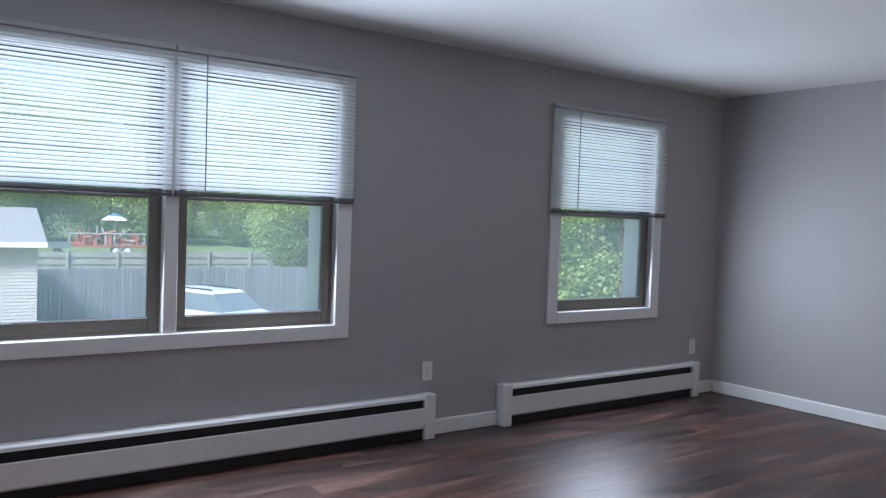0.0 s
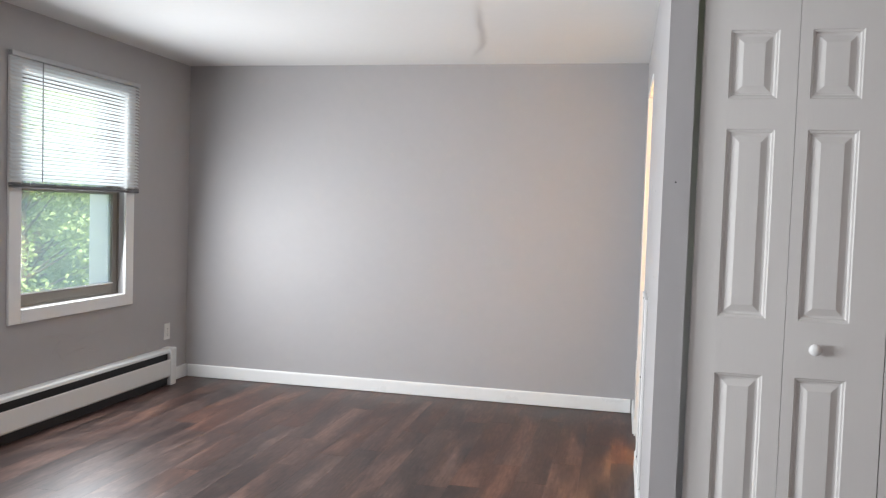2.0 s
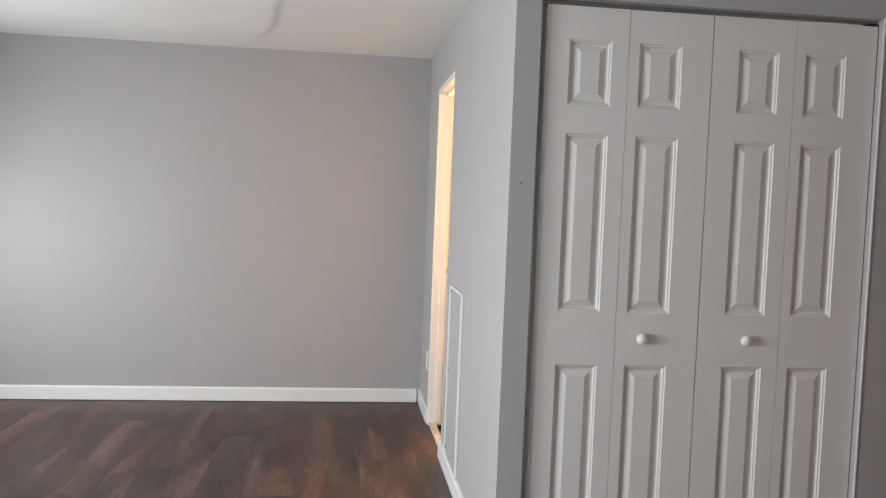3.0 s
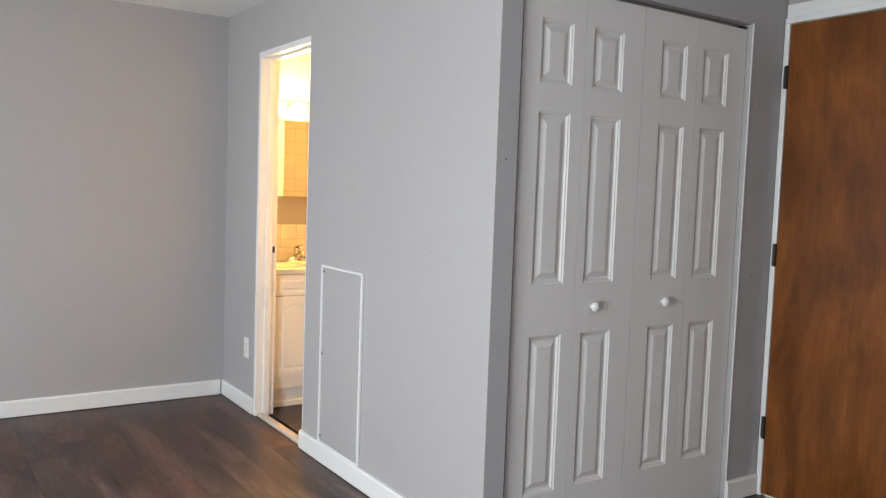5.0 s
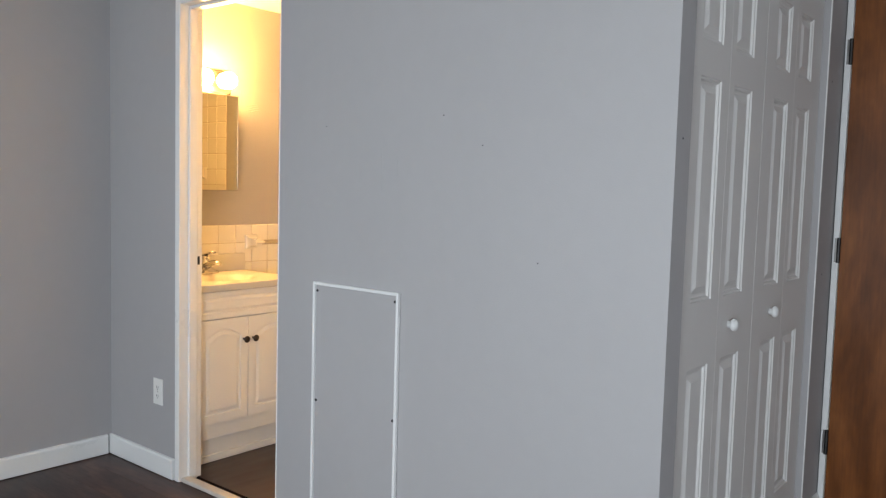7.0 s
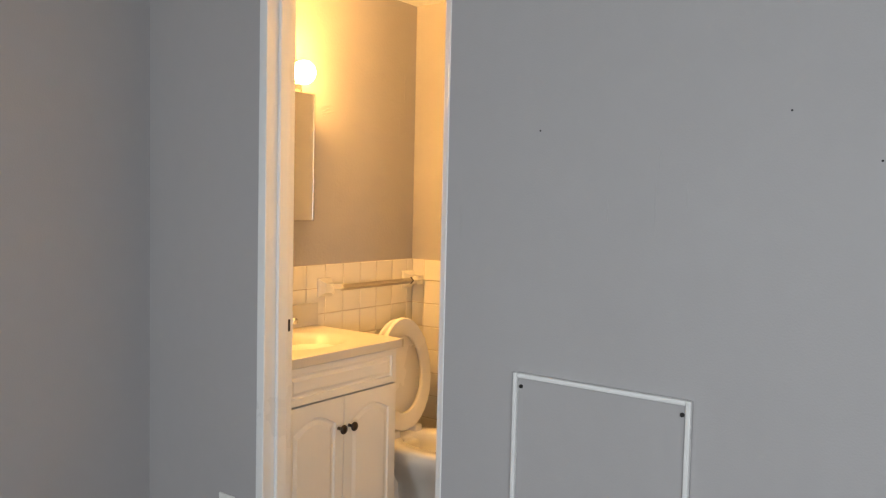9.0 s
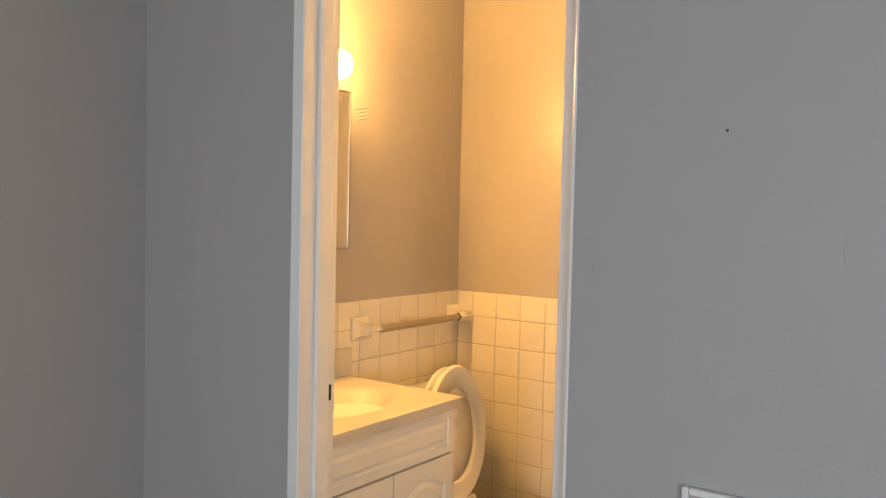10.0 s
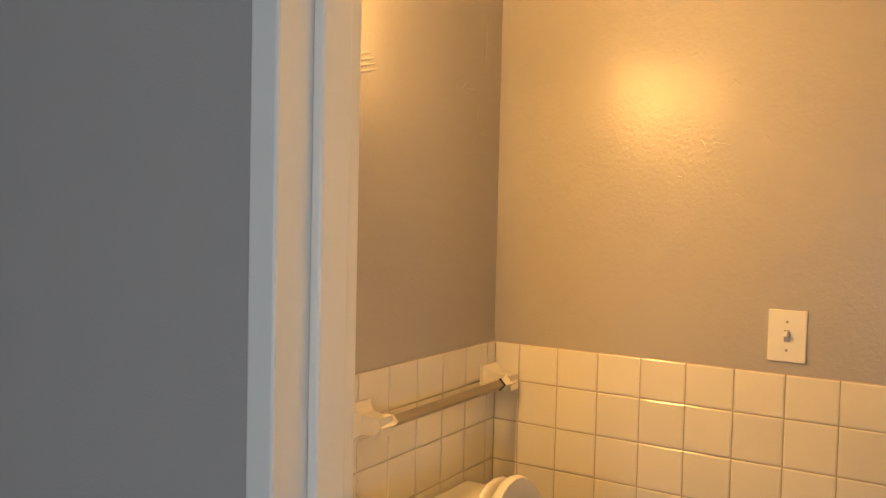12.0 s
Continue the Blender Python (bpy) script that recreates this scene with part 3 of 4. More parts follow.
part("door_casing", box(XE - 0.014, XE, ED[0], ED[1], 2.1305, 2.19, 0.003), TRIM, ed)


# ---- bathroom shell ----
solid("bath_ceiling", box(BX0, BX1 + T, BY0 - T, BY1 + T, HB, HB + 0.03), CEILING, "white painted bathroom ceiling", "ceiling", "structure")
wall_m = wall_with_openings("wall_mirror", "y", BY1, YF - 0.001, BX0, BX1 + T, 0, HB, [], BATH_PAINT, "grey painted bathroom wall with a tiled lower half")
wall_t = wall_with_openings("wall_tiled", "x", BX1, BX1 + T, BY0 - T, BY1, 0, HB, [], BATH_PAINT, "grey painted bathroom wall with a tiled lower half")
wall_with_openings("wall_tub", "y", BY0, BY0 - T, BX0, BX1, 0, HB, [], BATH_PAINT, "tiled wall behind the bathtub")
bath_floor = solid("bath_floor", box(BX0, BX1, BY0, BY1, -0.1, 0.004), material("bath_vinyl", (0.045, 0.026, 0.019), 0.4, vary=0.2, fine=12, coarse=4, stretch=(1, 4, 1)), "dark brown vinyl bathroom floor", "floor", "structure")

fr = thing("door_2", "white painted bathroom door frame with the door swung inward", "door", kind="structure")
JX0, JX1 = -0.006, 0.106
part("jamb", box(JX0, JX1, 2.172, 2.2045, 0, 2.0595, 0.003, 2), TRIM, fr)
part("jamb", box(-0.001, JX1, 1.5278, 1.534, 0, 2.0595, 0.002), TRIM, fr)
part("head_jamb", box(JX0, JX1, 1.5345, 2.1715, 2.026, 2.0595, 0.003, 2), TRIM, fr)
part("door_stop", box(0.036, 0.076, 2.159, 2.1715, 0, 2.0255, 0.003, 2), TRIM, fr)
part("door_stop", box(0.036, 0.076, 1.5345, 1.573, 0, 2.0255, 0.003, 2), TRIM, fr)
part("door_stop", box(0.036, 0.076, 1.5735, 2.1585, 2.013, 2.0255, 0.003, 2), TRIM, fr)
sp = part("strike_plate", box(0.078, 0.104, 2.1700, 2.1718, 0.916, 1.000), TRIM, fr, "painted strike plate")
part("strike_hole", box(0.079, 0.093, 2.1692, 2.1705, 0.941, 0.977), BLACK, sp)


def knob_shape(x, z):
    """A turned drum knob: neck, collar, swelling body and a slightly domed face."""
    turned = ((0.0, 0.013), (0.026, 0.0105), (0.027, 0.0135), (0.030, 0.0135), (0.031, 0.018), (0.034, 0.0235), (0.040, 0.0262), (0.050, 0.0255), (0.060, 0.0232), (0.066, 0.0205), (0.069, 0.0165), (0.070, 0.010), (0.0702, 0.001))
    return loft([[(x + r * math.cos(k * math.tau / 28), y, z + r * math.sin(k * math.tau / 28)) for k in range(28)] for y, r in turned])


slab = part("door_slab", box(0.0, 0.600, -0.034, 0.0, 0.022, 2.008, 0.002), TRIM, fr, "white flush door swung open")
slab.matrix_basis = pose(0.112, 1.543, 0, 0, 0, 12.5)
part("door_knob", knob_shape(0.540, 0.949), BRASS, slab, "polished brass knob", smooth=True)
part("rosette", cyl((0.540, 0.0, 0.949), (0.540, 0.006, 0.949), 0.031), BRASS, slab)
for z in (0.25, 1.75):
    part("hinge", cyl((-0.004, 0.002, z - 0.045), (-0.004, 0.002, z + 0.045), 0.006, n=10), STEEL, slab)
thr = solid("door_threshold", box(0.004, 0.048, 1.5345, 2.1715, 0.0005, 0.020, 0.005, 2), THRESHOLD, "worn light threshold strip in the bathroom doorway", "threshold", "structure")


# ---- vanity ----
van = thing("vanity_cabinet", "white vanity cabinet with two arched panel doors", "cabinet")
part("body", box(0.118, 0.678, 2.252, 2.670, 0.125, 0.806, 0.001), VANITY, van)
part("toe_kick", box(0.118, 0.665, 2.292, 2.670, 0.0045, 0.1248), VANITY, van)
part("toe_trim", box(0.118, 0.665, 2.282, 2.2915, 0.0045, 0.040, 0.003), VANITY, van)
ff = part("false_drawer_front", moulded_leaf(0.545, 0.120, 0.018, [(0.022, 0.098)], 0.024), VANITY, van)
ff.location = (0.127, 2.232, 0.683)
for x0, kx in ((0.127, 0.374), (0.402, 0.426)):
    d = part("door", moulded_leaf(0.271, 0.476, 0.018, [(0.040, 0.430)], 0.038, 0.035), VANITY, van)
    d.location = (x0, 2.232, 0.200)
    kx -= x0
    part("knob", add_ball(cyl((kx, 0, 0.372), (kx, -0.022, 0.372), 0.006, 0.005, 10), (kx, -0.026, 0.372), 0.016, 0.008, 0.016), BRONZE, d, "dark bronze knob", smooth=True)


def sink_top(x0, x1, y0, y1, z0, z1):
    """A slab with an oval basin pressed into it."""
    bm = bmesh.new()
    nx, ny = 44, 36
    cx, cy, rx, ry = (x0 + x1) / 2 + 0.0, y0 + 0.215, 0.205, 0.145
    grid = []
    for j in range(ny + 1):
        row = []
        for i in range(nx + 1):
            x, y = x0 + (x1 - x0) * i / nx, y0 + (y1 - y0) * j / ny
            r = math.hypot((x - cx) / rx, (y - cy) / ry)
            z = z1 - 0.125 * (0.5 + 0.5 * math.cos(math.pi * min(1.0, r) ** 1.3)) ** 0.8
            e = min(x - x0, x1 - x, y - y0)
            if e < 1e-6:
                z -= 0.004
            row.append(bm.verts.new((x, y, z)))
        grid.append(row)
    for j in range(ny):
        for i in range(nx):
            bm.faces.new((grid[j][i], grid[j][i + 1], grid[j + 1][i + 1], grid[j + 1][i]))
    border = grid[0] + [r[-1] for r in grid[1:]] + grid[-1][-2::-1] + [r[0] for r in grid[-2:0:-1]]
    low = [bm.verts.new((v.co.x, v.co.y, z0)) for v in border]
    border = [bm.verts.new(v.co) for v in border]
    n = len(border)
    for i in range(n):
        bm.faces.new((border[i], low[i], low[(i + 1) % n], border[(i + 1) % n]))
    bmesh.ops.recalc_face_normals(bm, faces=bm.faces)
    return bm


top = thing("sink_top", "cream cultured marble sink top with oval basin on the vanity", "sink")
part("basin_slab", sink_top(0.092, 0.698, 2.220, 2.668, 0.807, 0.841), MARBLE, top, smooth=True)
part("backsplash", box(0.092, 0.698, 2.656, 2.677, 0.840, 0.930, 0.005, 3), MARBLE, top)
part("drain", cyl((0.395, 2.435, 0.7165), (0.395, 2.435, 0.721), 0.022, n=20), CHROME, top)
part("overflow_hole", cyl((0.395, 2.520, 0.792), (0.395, 2.530, 0.800), 0.006, n=10), BLACK, top)

fau = thing("faucet", "single-lever chrome faucet on the sink top", "faucet", pose(0.418, 2.604, 0.840))
part("base", loft([[(math.cos(a) * 0.078 * s, math.sin(a) * 0.027 * s, z) for a in [k * math.tau / 20 for k in range(20)]] for z, s in ((0, 1), (0.010, 1), (0.026, 0.62), (0.038, 0.40))]), CHROME, fau, smooth=True)
part("spout", loft([[(math.cos(a) * r, y + math.sin(a) * r * 0.2, z + math.sin(a) * r * 0.8) for a in [k * math.tau / 12 for k in range(12)]] for y, z, r in ((0.0, 0.035, 0.022), (-0.04, 0.055, 0.018), (-0.085, 0.066, 0.015), (-0.115, 0.062, 0.013))]), CHROME, fau, smooth=True)
part("body", add_ball(cyl((0, 0, 0.03), (0, 0, 0.082), 0.020, 0.019), (0, 0, 0.084), 0.021, 0.021, 0.013), CHROME, fau, smooth=True)
part("lever", loft([[(math.cos(a) * w, y, z + math.sin(a) * 0.006) for a in [k * math.tau / 10 for k in range(10)]] for y, z, w in ((0.015, 0.092, 0.016), (-0.03, 0.106, 0.014), (-0.075, 0.112, 0.010))]), CHROME, fau, smooth=True)

# ---- medicine cabinet and light bar ----
med = thing("medicine_cabinet", "mirrored medicine cabinet on the bathroom wall", "cabinet")
part("body", box(0.205, 0.602, 2.605, BY1, 1.258, 1.730, 0.001), TRIM, med)
part("mirror_door", box(0.205, 0.603, 2.597, 2.6045, 1.256, 1.732, 0.002), MIRROR, med)
# edge strips in dark metal stand in for the shaded gap behind the door
bm = bmesh.new()
add_box(bm, 0.202, 0.605, 2.594, 2.604, 1.254, 1.258)
add_box(bm, 0.202, 0.605, 2.594, 2.604, 1.730, 1.734)
add_box(bm, 0.6005, 0.605, 2.594, 2.604, 1.2582, 1.7298)
add_box(bm, 0.202, 0.2065, 2.594, 2.604, 1.2582, 1.7298)
part("mirror_frame", bm, STEEL, med, "thin steel edge of the mirror, dark in place of the door's shaded gap")

lb = thing("vanity_light", "lit chrome bar light with three round warm bulbs", "wall light")
part("backplate", box(0.180, 0.605, 2.664, BY1, 1.748, 1.858, 0.008, 3), DULL_STEEL, lb)
part("plate_edge", box(0.172, 0.613, 2.672, BY1 - 0.0005, 1.740, 1.866, 0.006, 2), CHROME, lb, "bright stepped edge of the plate")
for x in (0.255, 0.393, 0.530):
    cup = ((2.664, 0.030), (2.650, 0.036), (2.632, 0.040), (2.618, 0.041), (2.618, 0.036), (2.630, 0.030))
    part("socket", loft([[(x + r * math.cos(k * math.tau / 24), y, 1.803 + r * math.sin(k * math.tau / 24)) for k in range(24)] for y, r in cup]), CHROME, lb, "chrome socket cup", smooth=True)
    part("bulb", ball((x, 2.580, 1.803), 0.043), BULB, lb, "glowing globe bulb", smooth=True)


# ---- towel bars ----


def towel_bar(label, x0, x1, y, z, m=None):
    t = thing("towel_bar", label, "towel bar", m, "towel bars")
    for x, s in ((x0, 1), (x1, -1)):
        prof = [(0.0, 0.038), (0.008, 0.038), (0.015, 0.030), (0.030, 0.020), (0.055, 0.017), (0.076, 0.019)]
        rings = [[(x + sx * h, y - d, z + sz * h) for sx, sz in ((-1, -1), (1, -1), (1, 1), (-1, 1))] for d, h in prof]
        part("bracket", loft(rings), TILE, t, "glazed ceramic bracket")
        part("socket_tip", loft([[(x + s * u, y - 0.062 + 0.020 * k * cy, z + 0.020 * k * cz) for cy, cz in ((0, 1), (1, 0), (0, -1), (-1, 0))] for u, k in ((-0.02, 0.8), (0.02, 1.0), (0.045, 0.55))]), TILE, t)
    part("bar", loft([[(x, y - 0.062 + 0.0125 * cy, z + 0.0125 * cz) for cy, cz in ((0, 1), (1, 0), (0, -1), (-1, 0))] for x in (x0 + 0.02, x1 - 0.02)]), DULL_STEEL, t, "square steel bar")
    part("collar", loft([[(x, y - 0.062 + 0.0155 * cy, z + 0.0155 * cz) for cy, cz in ((0, 1), (1, 0), (0, -1), (-1, 0))] for x in (x1 - 0.050, x1 - 0.045)]), BLACK_METAL, t)
    return t


towel_bar("steel towel bar in glazed ceramic brackets on the tiles", 0.748, 1.281, BY1 - 0.006, 0.985)

towel_bar("short steel bar in glazed ceramic brackets over the bathtub", 0.0, 0.185, 0.0, 1.355, pose(BX1 - 0.006, 1.245, 0, 0, 0, -90))

# ---- toilet ----
toi = thing("toilet", "white porcelain toilet with lid and seat raised", "toilet", pose(0.954, 0.015, 0))


def oval(cx, cy, rx, ry, z, n=28, egg=0.0):
    return [(cx + rx * math.cos(a) * (1 + egg * math.sin(a)), cy + ry * math.sin(a), z) for a in [k * math.tau / n for k in range(n)]]


BOWL = ((2.32, 0.100, 0.190, 0.0045), (2.32, 0.096, 0.180, 0.05), (2.31, 0.080, 0.150, 0.14), (2.28, 0.092, 0.160, 0.21), (2.25, 0.130, 0.195, 0.27), (2.228, 0.166, 0.230, 0.325), (2.222, 0.178, 0.243, 0.350), (2.22, 0.182, 0.247, 0.374), (2.22, 0.178, 0.243, 0.388), (2.22, 0.168, 0.233, 0.392), (2.215, 0.118, 0.172, 0.391), (2.215, 0.110, 0.164, 0.380), (2.22, 0.118, 0.160, 0.340), (2.23, 0.085, 0.12, 0.26), (2.25, 0.05, 0.07, 0.20))
part("bowl", loft([oval(0, cy, rx, ry, z) for cy, rx, ry, z in BOWL]), PORCELAIN, toi, smooth=True)
part("pedestal_back", box(-0.10, 0.10, 2.36, 2.60, 0.0045, 0.38, 0.03, 3), PORCELAIN, toi, smooth=True)
part("tank", box(-0.215, 0.215, 2.480, 2.655, 0.385, 0.718, 0.02, 3), PORCELAIN, toi)
part("tank_lid", box(-0.225, 0.225, 2.468, 2.660, 0.7185, 0.755, 0.010, 3), PORCELAIN, toi)
part("flush_lever", add_ball(cyl((-0.15, 2.480, 0.68), (-0.15, 2.462, 0.68), 0.010), (-0.12, 2.458, 0.678), 0.045, 0.006, 0.009), CHROME, toi)


def seat_ring(rx, ry, hole, y, lean, t):
    """An upright oval, with or without a hole, hinged at its foot."""
    def at(u, v, d):
        return (u, y + math.sin(lean) * v + d * math.cos(lean), 0.405 + math.cos(lean) * v - d * math.sin(lean))
    n = 32
    def lap(k, d):
        return [at(rx * k * math.cos(a) * (1 + 0.06 * math.sin(-a)), ry + ry * k * math.sin(a), d) for a in [i * math.tau / n for i in range(n)]]
    if hole:
        return loft([lap(0.98, 0), lap(1, t * 0.3), lap(1, t * 0.7), lap(0.98, t), lap(hole, t), lap(hole, 0), lap(0.98, 0)], False)
    return loft([lap(0.02, 0), lap(0.97, 0), lap(1, t * 0.4), lap(0.99, t), lap(0.9, t * 1.4), lap(0.02, t * 1.5)])


part("seat_lid", seat_ring(0.166, 0.226, 0, 2.421, 0.070, 0.012), SEAT, toi, "raised lid", smooth=True)
part("seat", seat_ring(0.170, 0.231, 0.69, 2.384, 0.060, 0.020), SEAT, toi, "raised seat ring", smooth=True)
for x in (-0.07, 0.07):
    part("seat_hinge", box(x - 0.022, x + 0.022, 2.376, 2.448, 0.385, 0.418, 0.008, 2), SEAT, toi)

# ---- paper holder and light switch on the tiled wall ----
tp = thing("paper_holder", "empty glazed ceramic toilet paper holder with a brass roller", "paper holder", pose(BX1, 1.985, 0.726))
bm = bmesh.new()
add_box(bm, -0.018, -0.004, -0.078, 0.078, 0.030, 0.054, 0.005, 2)
add_box(bm, -0.018, -0.004, -0.078, 0.078, -0.054, -0.030, 0.005, 2)
add_box(bm, -0.010, -0.004, -0.060, 0.060, -0.030, 0.030)
part("tray", bm, TILE, tp)
for y in (-0.068, 0.068):
    part("arm", box(-0.048, -0.004, y - 0.010, y + 0.010, -0.053, 0.053, 0.008, 3), TILE, tp)
part("roller", cyl((-0.032, -0.058, -0.016), (-0.032, 0.010, -0.016), 0.0085), SATIN_BRASS, tp, "brass spring roller", smooth=True)
part("roller_sleeve", cyl((-0.032, 0.010, -0.016), (-0.032, 0.058, -0.016), 0.0065), SATIN_BRASS, tp, smooth=True)
for y in (-0.055, 0.010, 0.05):
    part("roller_collar", cyl((-0.032, y - 0.003, -0.016), (-0.032, y + 0.003, -0.016), 0.0098), BLACK_METAL, tp)

sw = thing("light_switch", "cream toggle light switch above the tiles", "light switch", pose(BX1, 1.983, 1.157))
part("cover_plate", plate_mesh(0.076, 0.110), PLATE, sw)
part("toggle_slot", box(-0.0068, -0.005, -0.0058, 0.0058, -0.0125, 0.0125), STEEL, sw)
part("toggle", box(-0.022, -0.006, -0.0042, 0.0042, 0.000, 0.011, 0.0015), PLATE, sw)
for z in (-0.030, 0.030):
    part("screw", cyl((-0.0072, 0, z), (-0.0055, 0, z), 0.003, n=10), STEEL, sw)

# ---- bathtub ----
tub = thing("bathtub", "white bathtub in the tiled alcove", "bathtub")
part("tub_body", box(BX0, BX1, BY0, 1.47, 0.0045, 0.40, 0.02, 2), PORCELAIN, tub)


# ---- scars in the bathroom paint ----
def scar(wall, axis, at, u, z, length, turn, thick, out=-1, paint=BATH_PAINT):
    """A short raised ridge of filler under the paint."""
    rings = []
    for k in range(7):
        s = (k / 6 - 0.5) * length
        w = thick * (0.35 + math.sin(math.pi * k / 6)) * 0.6
        c, q = math.cos(radians(turn)), math.sin(radians(turn))
        ring = []
        for a, d in ((-w, 0.0), (-w * 0.5, 0.55), (0, 0.8), (w * 0.5, 0.5), (w, 0.0)):
            uu, zz = u + s * c - a * q + 0.002 * math.sin(3 * k), z + s * q + a * c
            dd = at + out * d * min(thick, 0.004) * 0.6
            ring.append((dd, uu, zz) if axis == "x" else (uu, dd, zz))
        rings.append(ring)
    part("plaster_scar", loft(rings, False), paint, wall, smooth=True)


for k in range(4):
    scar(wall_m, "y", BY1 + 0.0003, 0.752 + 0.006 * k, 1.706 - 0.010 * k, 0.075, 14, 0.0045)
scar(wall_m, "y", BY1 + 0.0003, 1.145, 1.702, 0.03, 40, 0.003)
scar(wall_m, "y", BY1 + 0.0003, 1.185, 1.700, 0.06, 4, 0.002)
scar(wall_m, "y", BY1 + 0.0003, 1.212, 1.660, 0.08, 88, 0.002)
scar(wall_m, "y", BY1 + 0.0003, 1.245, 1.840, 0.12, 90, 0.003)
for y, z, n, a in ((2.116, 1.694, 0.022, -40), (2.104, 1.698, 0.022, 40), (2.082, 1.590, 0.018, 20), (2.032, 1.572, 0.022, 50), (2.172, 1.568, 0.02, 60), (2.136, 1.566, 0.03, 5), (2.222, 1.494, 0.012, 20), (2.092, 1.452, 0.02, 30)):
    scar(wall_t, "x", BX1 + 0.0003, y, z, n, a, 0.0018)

# paint runs and nail holes in the grey walls
wall_b, wall_c = bpy.data.objects["wall_bath"], bpy.data.objects["wall_closet"]
for y, z, n in ((1.005, 1.35, 0.14), (0.998, 1.44, 0.05), (1.487, 1.29, 0.08), (0.94, 1.36, 0.06), (1.11, 1.33, 0.05)):
    scar(wall_b, "x", 0.0003, y, z, n, 89, 0.0022, paint=PAINT)
# cracked plaster under the narrow window
wall_w = bpy.data.objects["wall_window"]
for y, z, n, a in ((1.26, 0.522, 0.14, -8), (1.40, 0.500, 0.16, -14), (1.53, 0.462, 0.13, 8), (1.67, 0.474, 0.16, 4), (1.30, 0.450, 0.11, 40), (1.34, 0.385, 0.10, -50), (1.50, 0.398, 0.17, 6), (1.65, 0.372, 0.12, -12)):
    scar(wall_w, "x", XW - 0.0003, y, z, n, a, 0.0035, 1, PAINT)
for y, z in ((0.751, 1.522), (1.277, 1.502), (0.393, 1.094), (0.640, 0.250), (0.599, 1.428)):
    part("nail_hole", cyl((-0.0006, y, z), (0.004, y, z), 0.0022, n=8), BLACK, wall_b)
for x, z in ((0.041, 1.441), (1.409, 1.742), (1.432, 1.003)):
    part("nail_hole", cyl((x, -0.0006, z), (x, 0.004, z), 0.003, n=8), BLACK, wall_b if x < 0.088 else wall_c)

# ---- outdoors, seen through the windows ----
GZ = -2.80
GRASS = material("mown_grass", (0.10, 0.145, 0.06), 0.9, vary=0.25, fine=3.0, coarse=0.12)
FENCE = material("weathered_fence", (0.155, 0.175, 0.205), 0.85, vary=0.12, fine=6, coarse=0.8, stretch=(1, 6, 0.6), random_tint=0.15)
FENCE_PALE = material("pale_fence", (0.235, 0.245, 0.235), 0.85, vary=0.12, fine=6, coarse=0.8, stretch=(1, 6, 0.6), random_tint=0.15)
SIDING = material("shed_siding", (0.43, 0.425, 0.42), 0.6, vary=0.04)
SHINGLE = material("grey_shingles", (0.20, 0.21, 0.23), 0.9, vary=0.15, fine=8, coarse=1)
CARPAINT = material("silver_car_paint", (0.50, 0.56, 0.62), 0.25, metal=0.0, vary=0.02)
CARGLASS = material("car_glass", (0.13, 0.165, 0.19), 0.06)
RUBBER = material("rubber", (0.02, 0.02, 0.02), 0.8)
RED = material("faded_red_paint", (0.28, 0.10, 0.065), 0.55, vary=0.12, fine=5, coarse=1)
BLUE = material("blue_plastic", (0.05, 0.18, 0.50), 0.5)
WHITE_CLOTH = material("pale_cloth", (0.6, 0.66, 0.75), 0.8, vary=0.08)
BARK = material("bark", (0.09, 0.065, 0.045), 0.9, vary=0.2, fine=20, coarse=3, bump=0.5, bump_scale=30)
LEAF = leaf_material("leaves", (0.29, 0.385, 0.15), 0.5)
LEAF_DARK = leaf_material("shaded_leaves", (0.22, 0.32, 0.13), 0.5)

solid("ground", box(-4000, 3000, -3000, 3000, GZ - 0.5, GZ), GRASS, "mown grass yard and fields outside", "ground", "structure")


BRICK = material("brick_outside", (0.33, 0.19, 0.15), 0.8, vary=0.15, fine=15, coarse=1)
solid("lower_storey", box(XW - 0.2, XE + T, YB - T, YF + T, GZ, -0.101), BRICK, "brick storey under the flat", "building", "structure")
solid("roof_deck", box(XW - 0.25, XE + 0.25, YB - 0.25, YF + 0.25, H + 0.121, H + 0.25), SHINGLE, "roof over the flat", "roof", "structure")


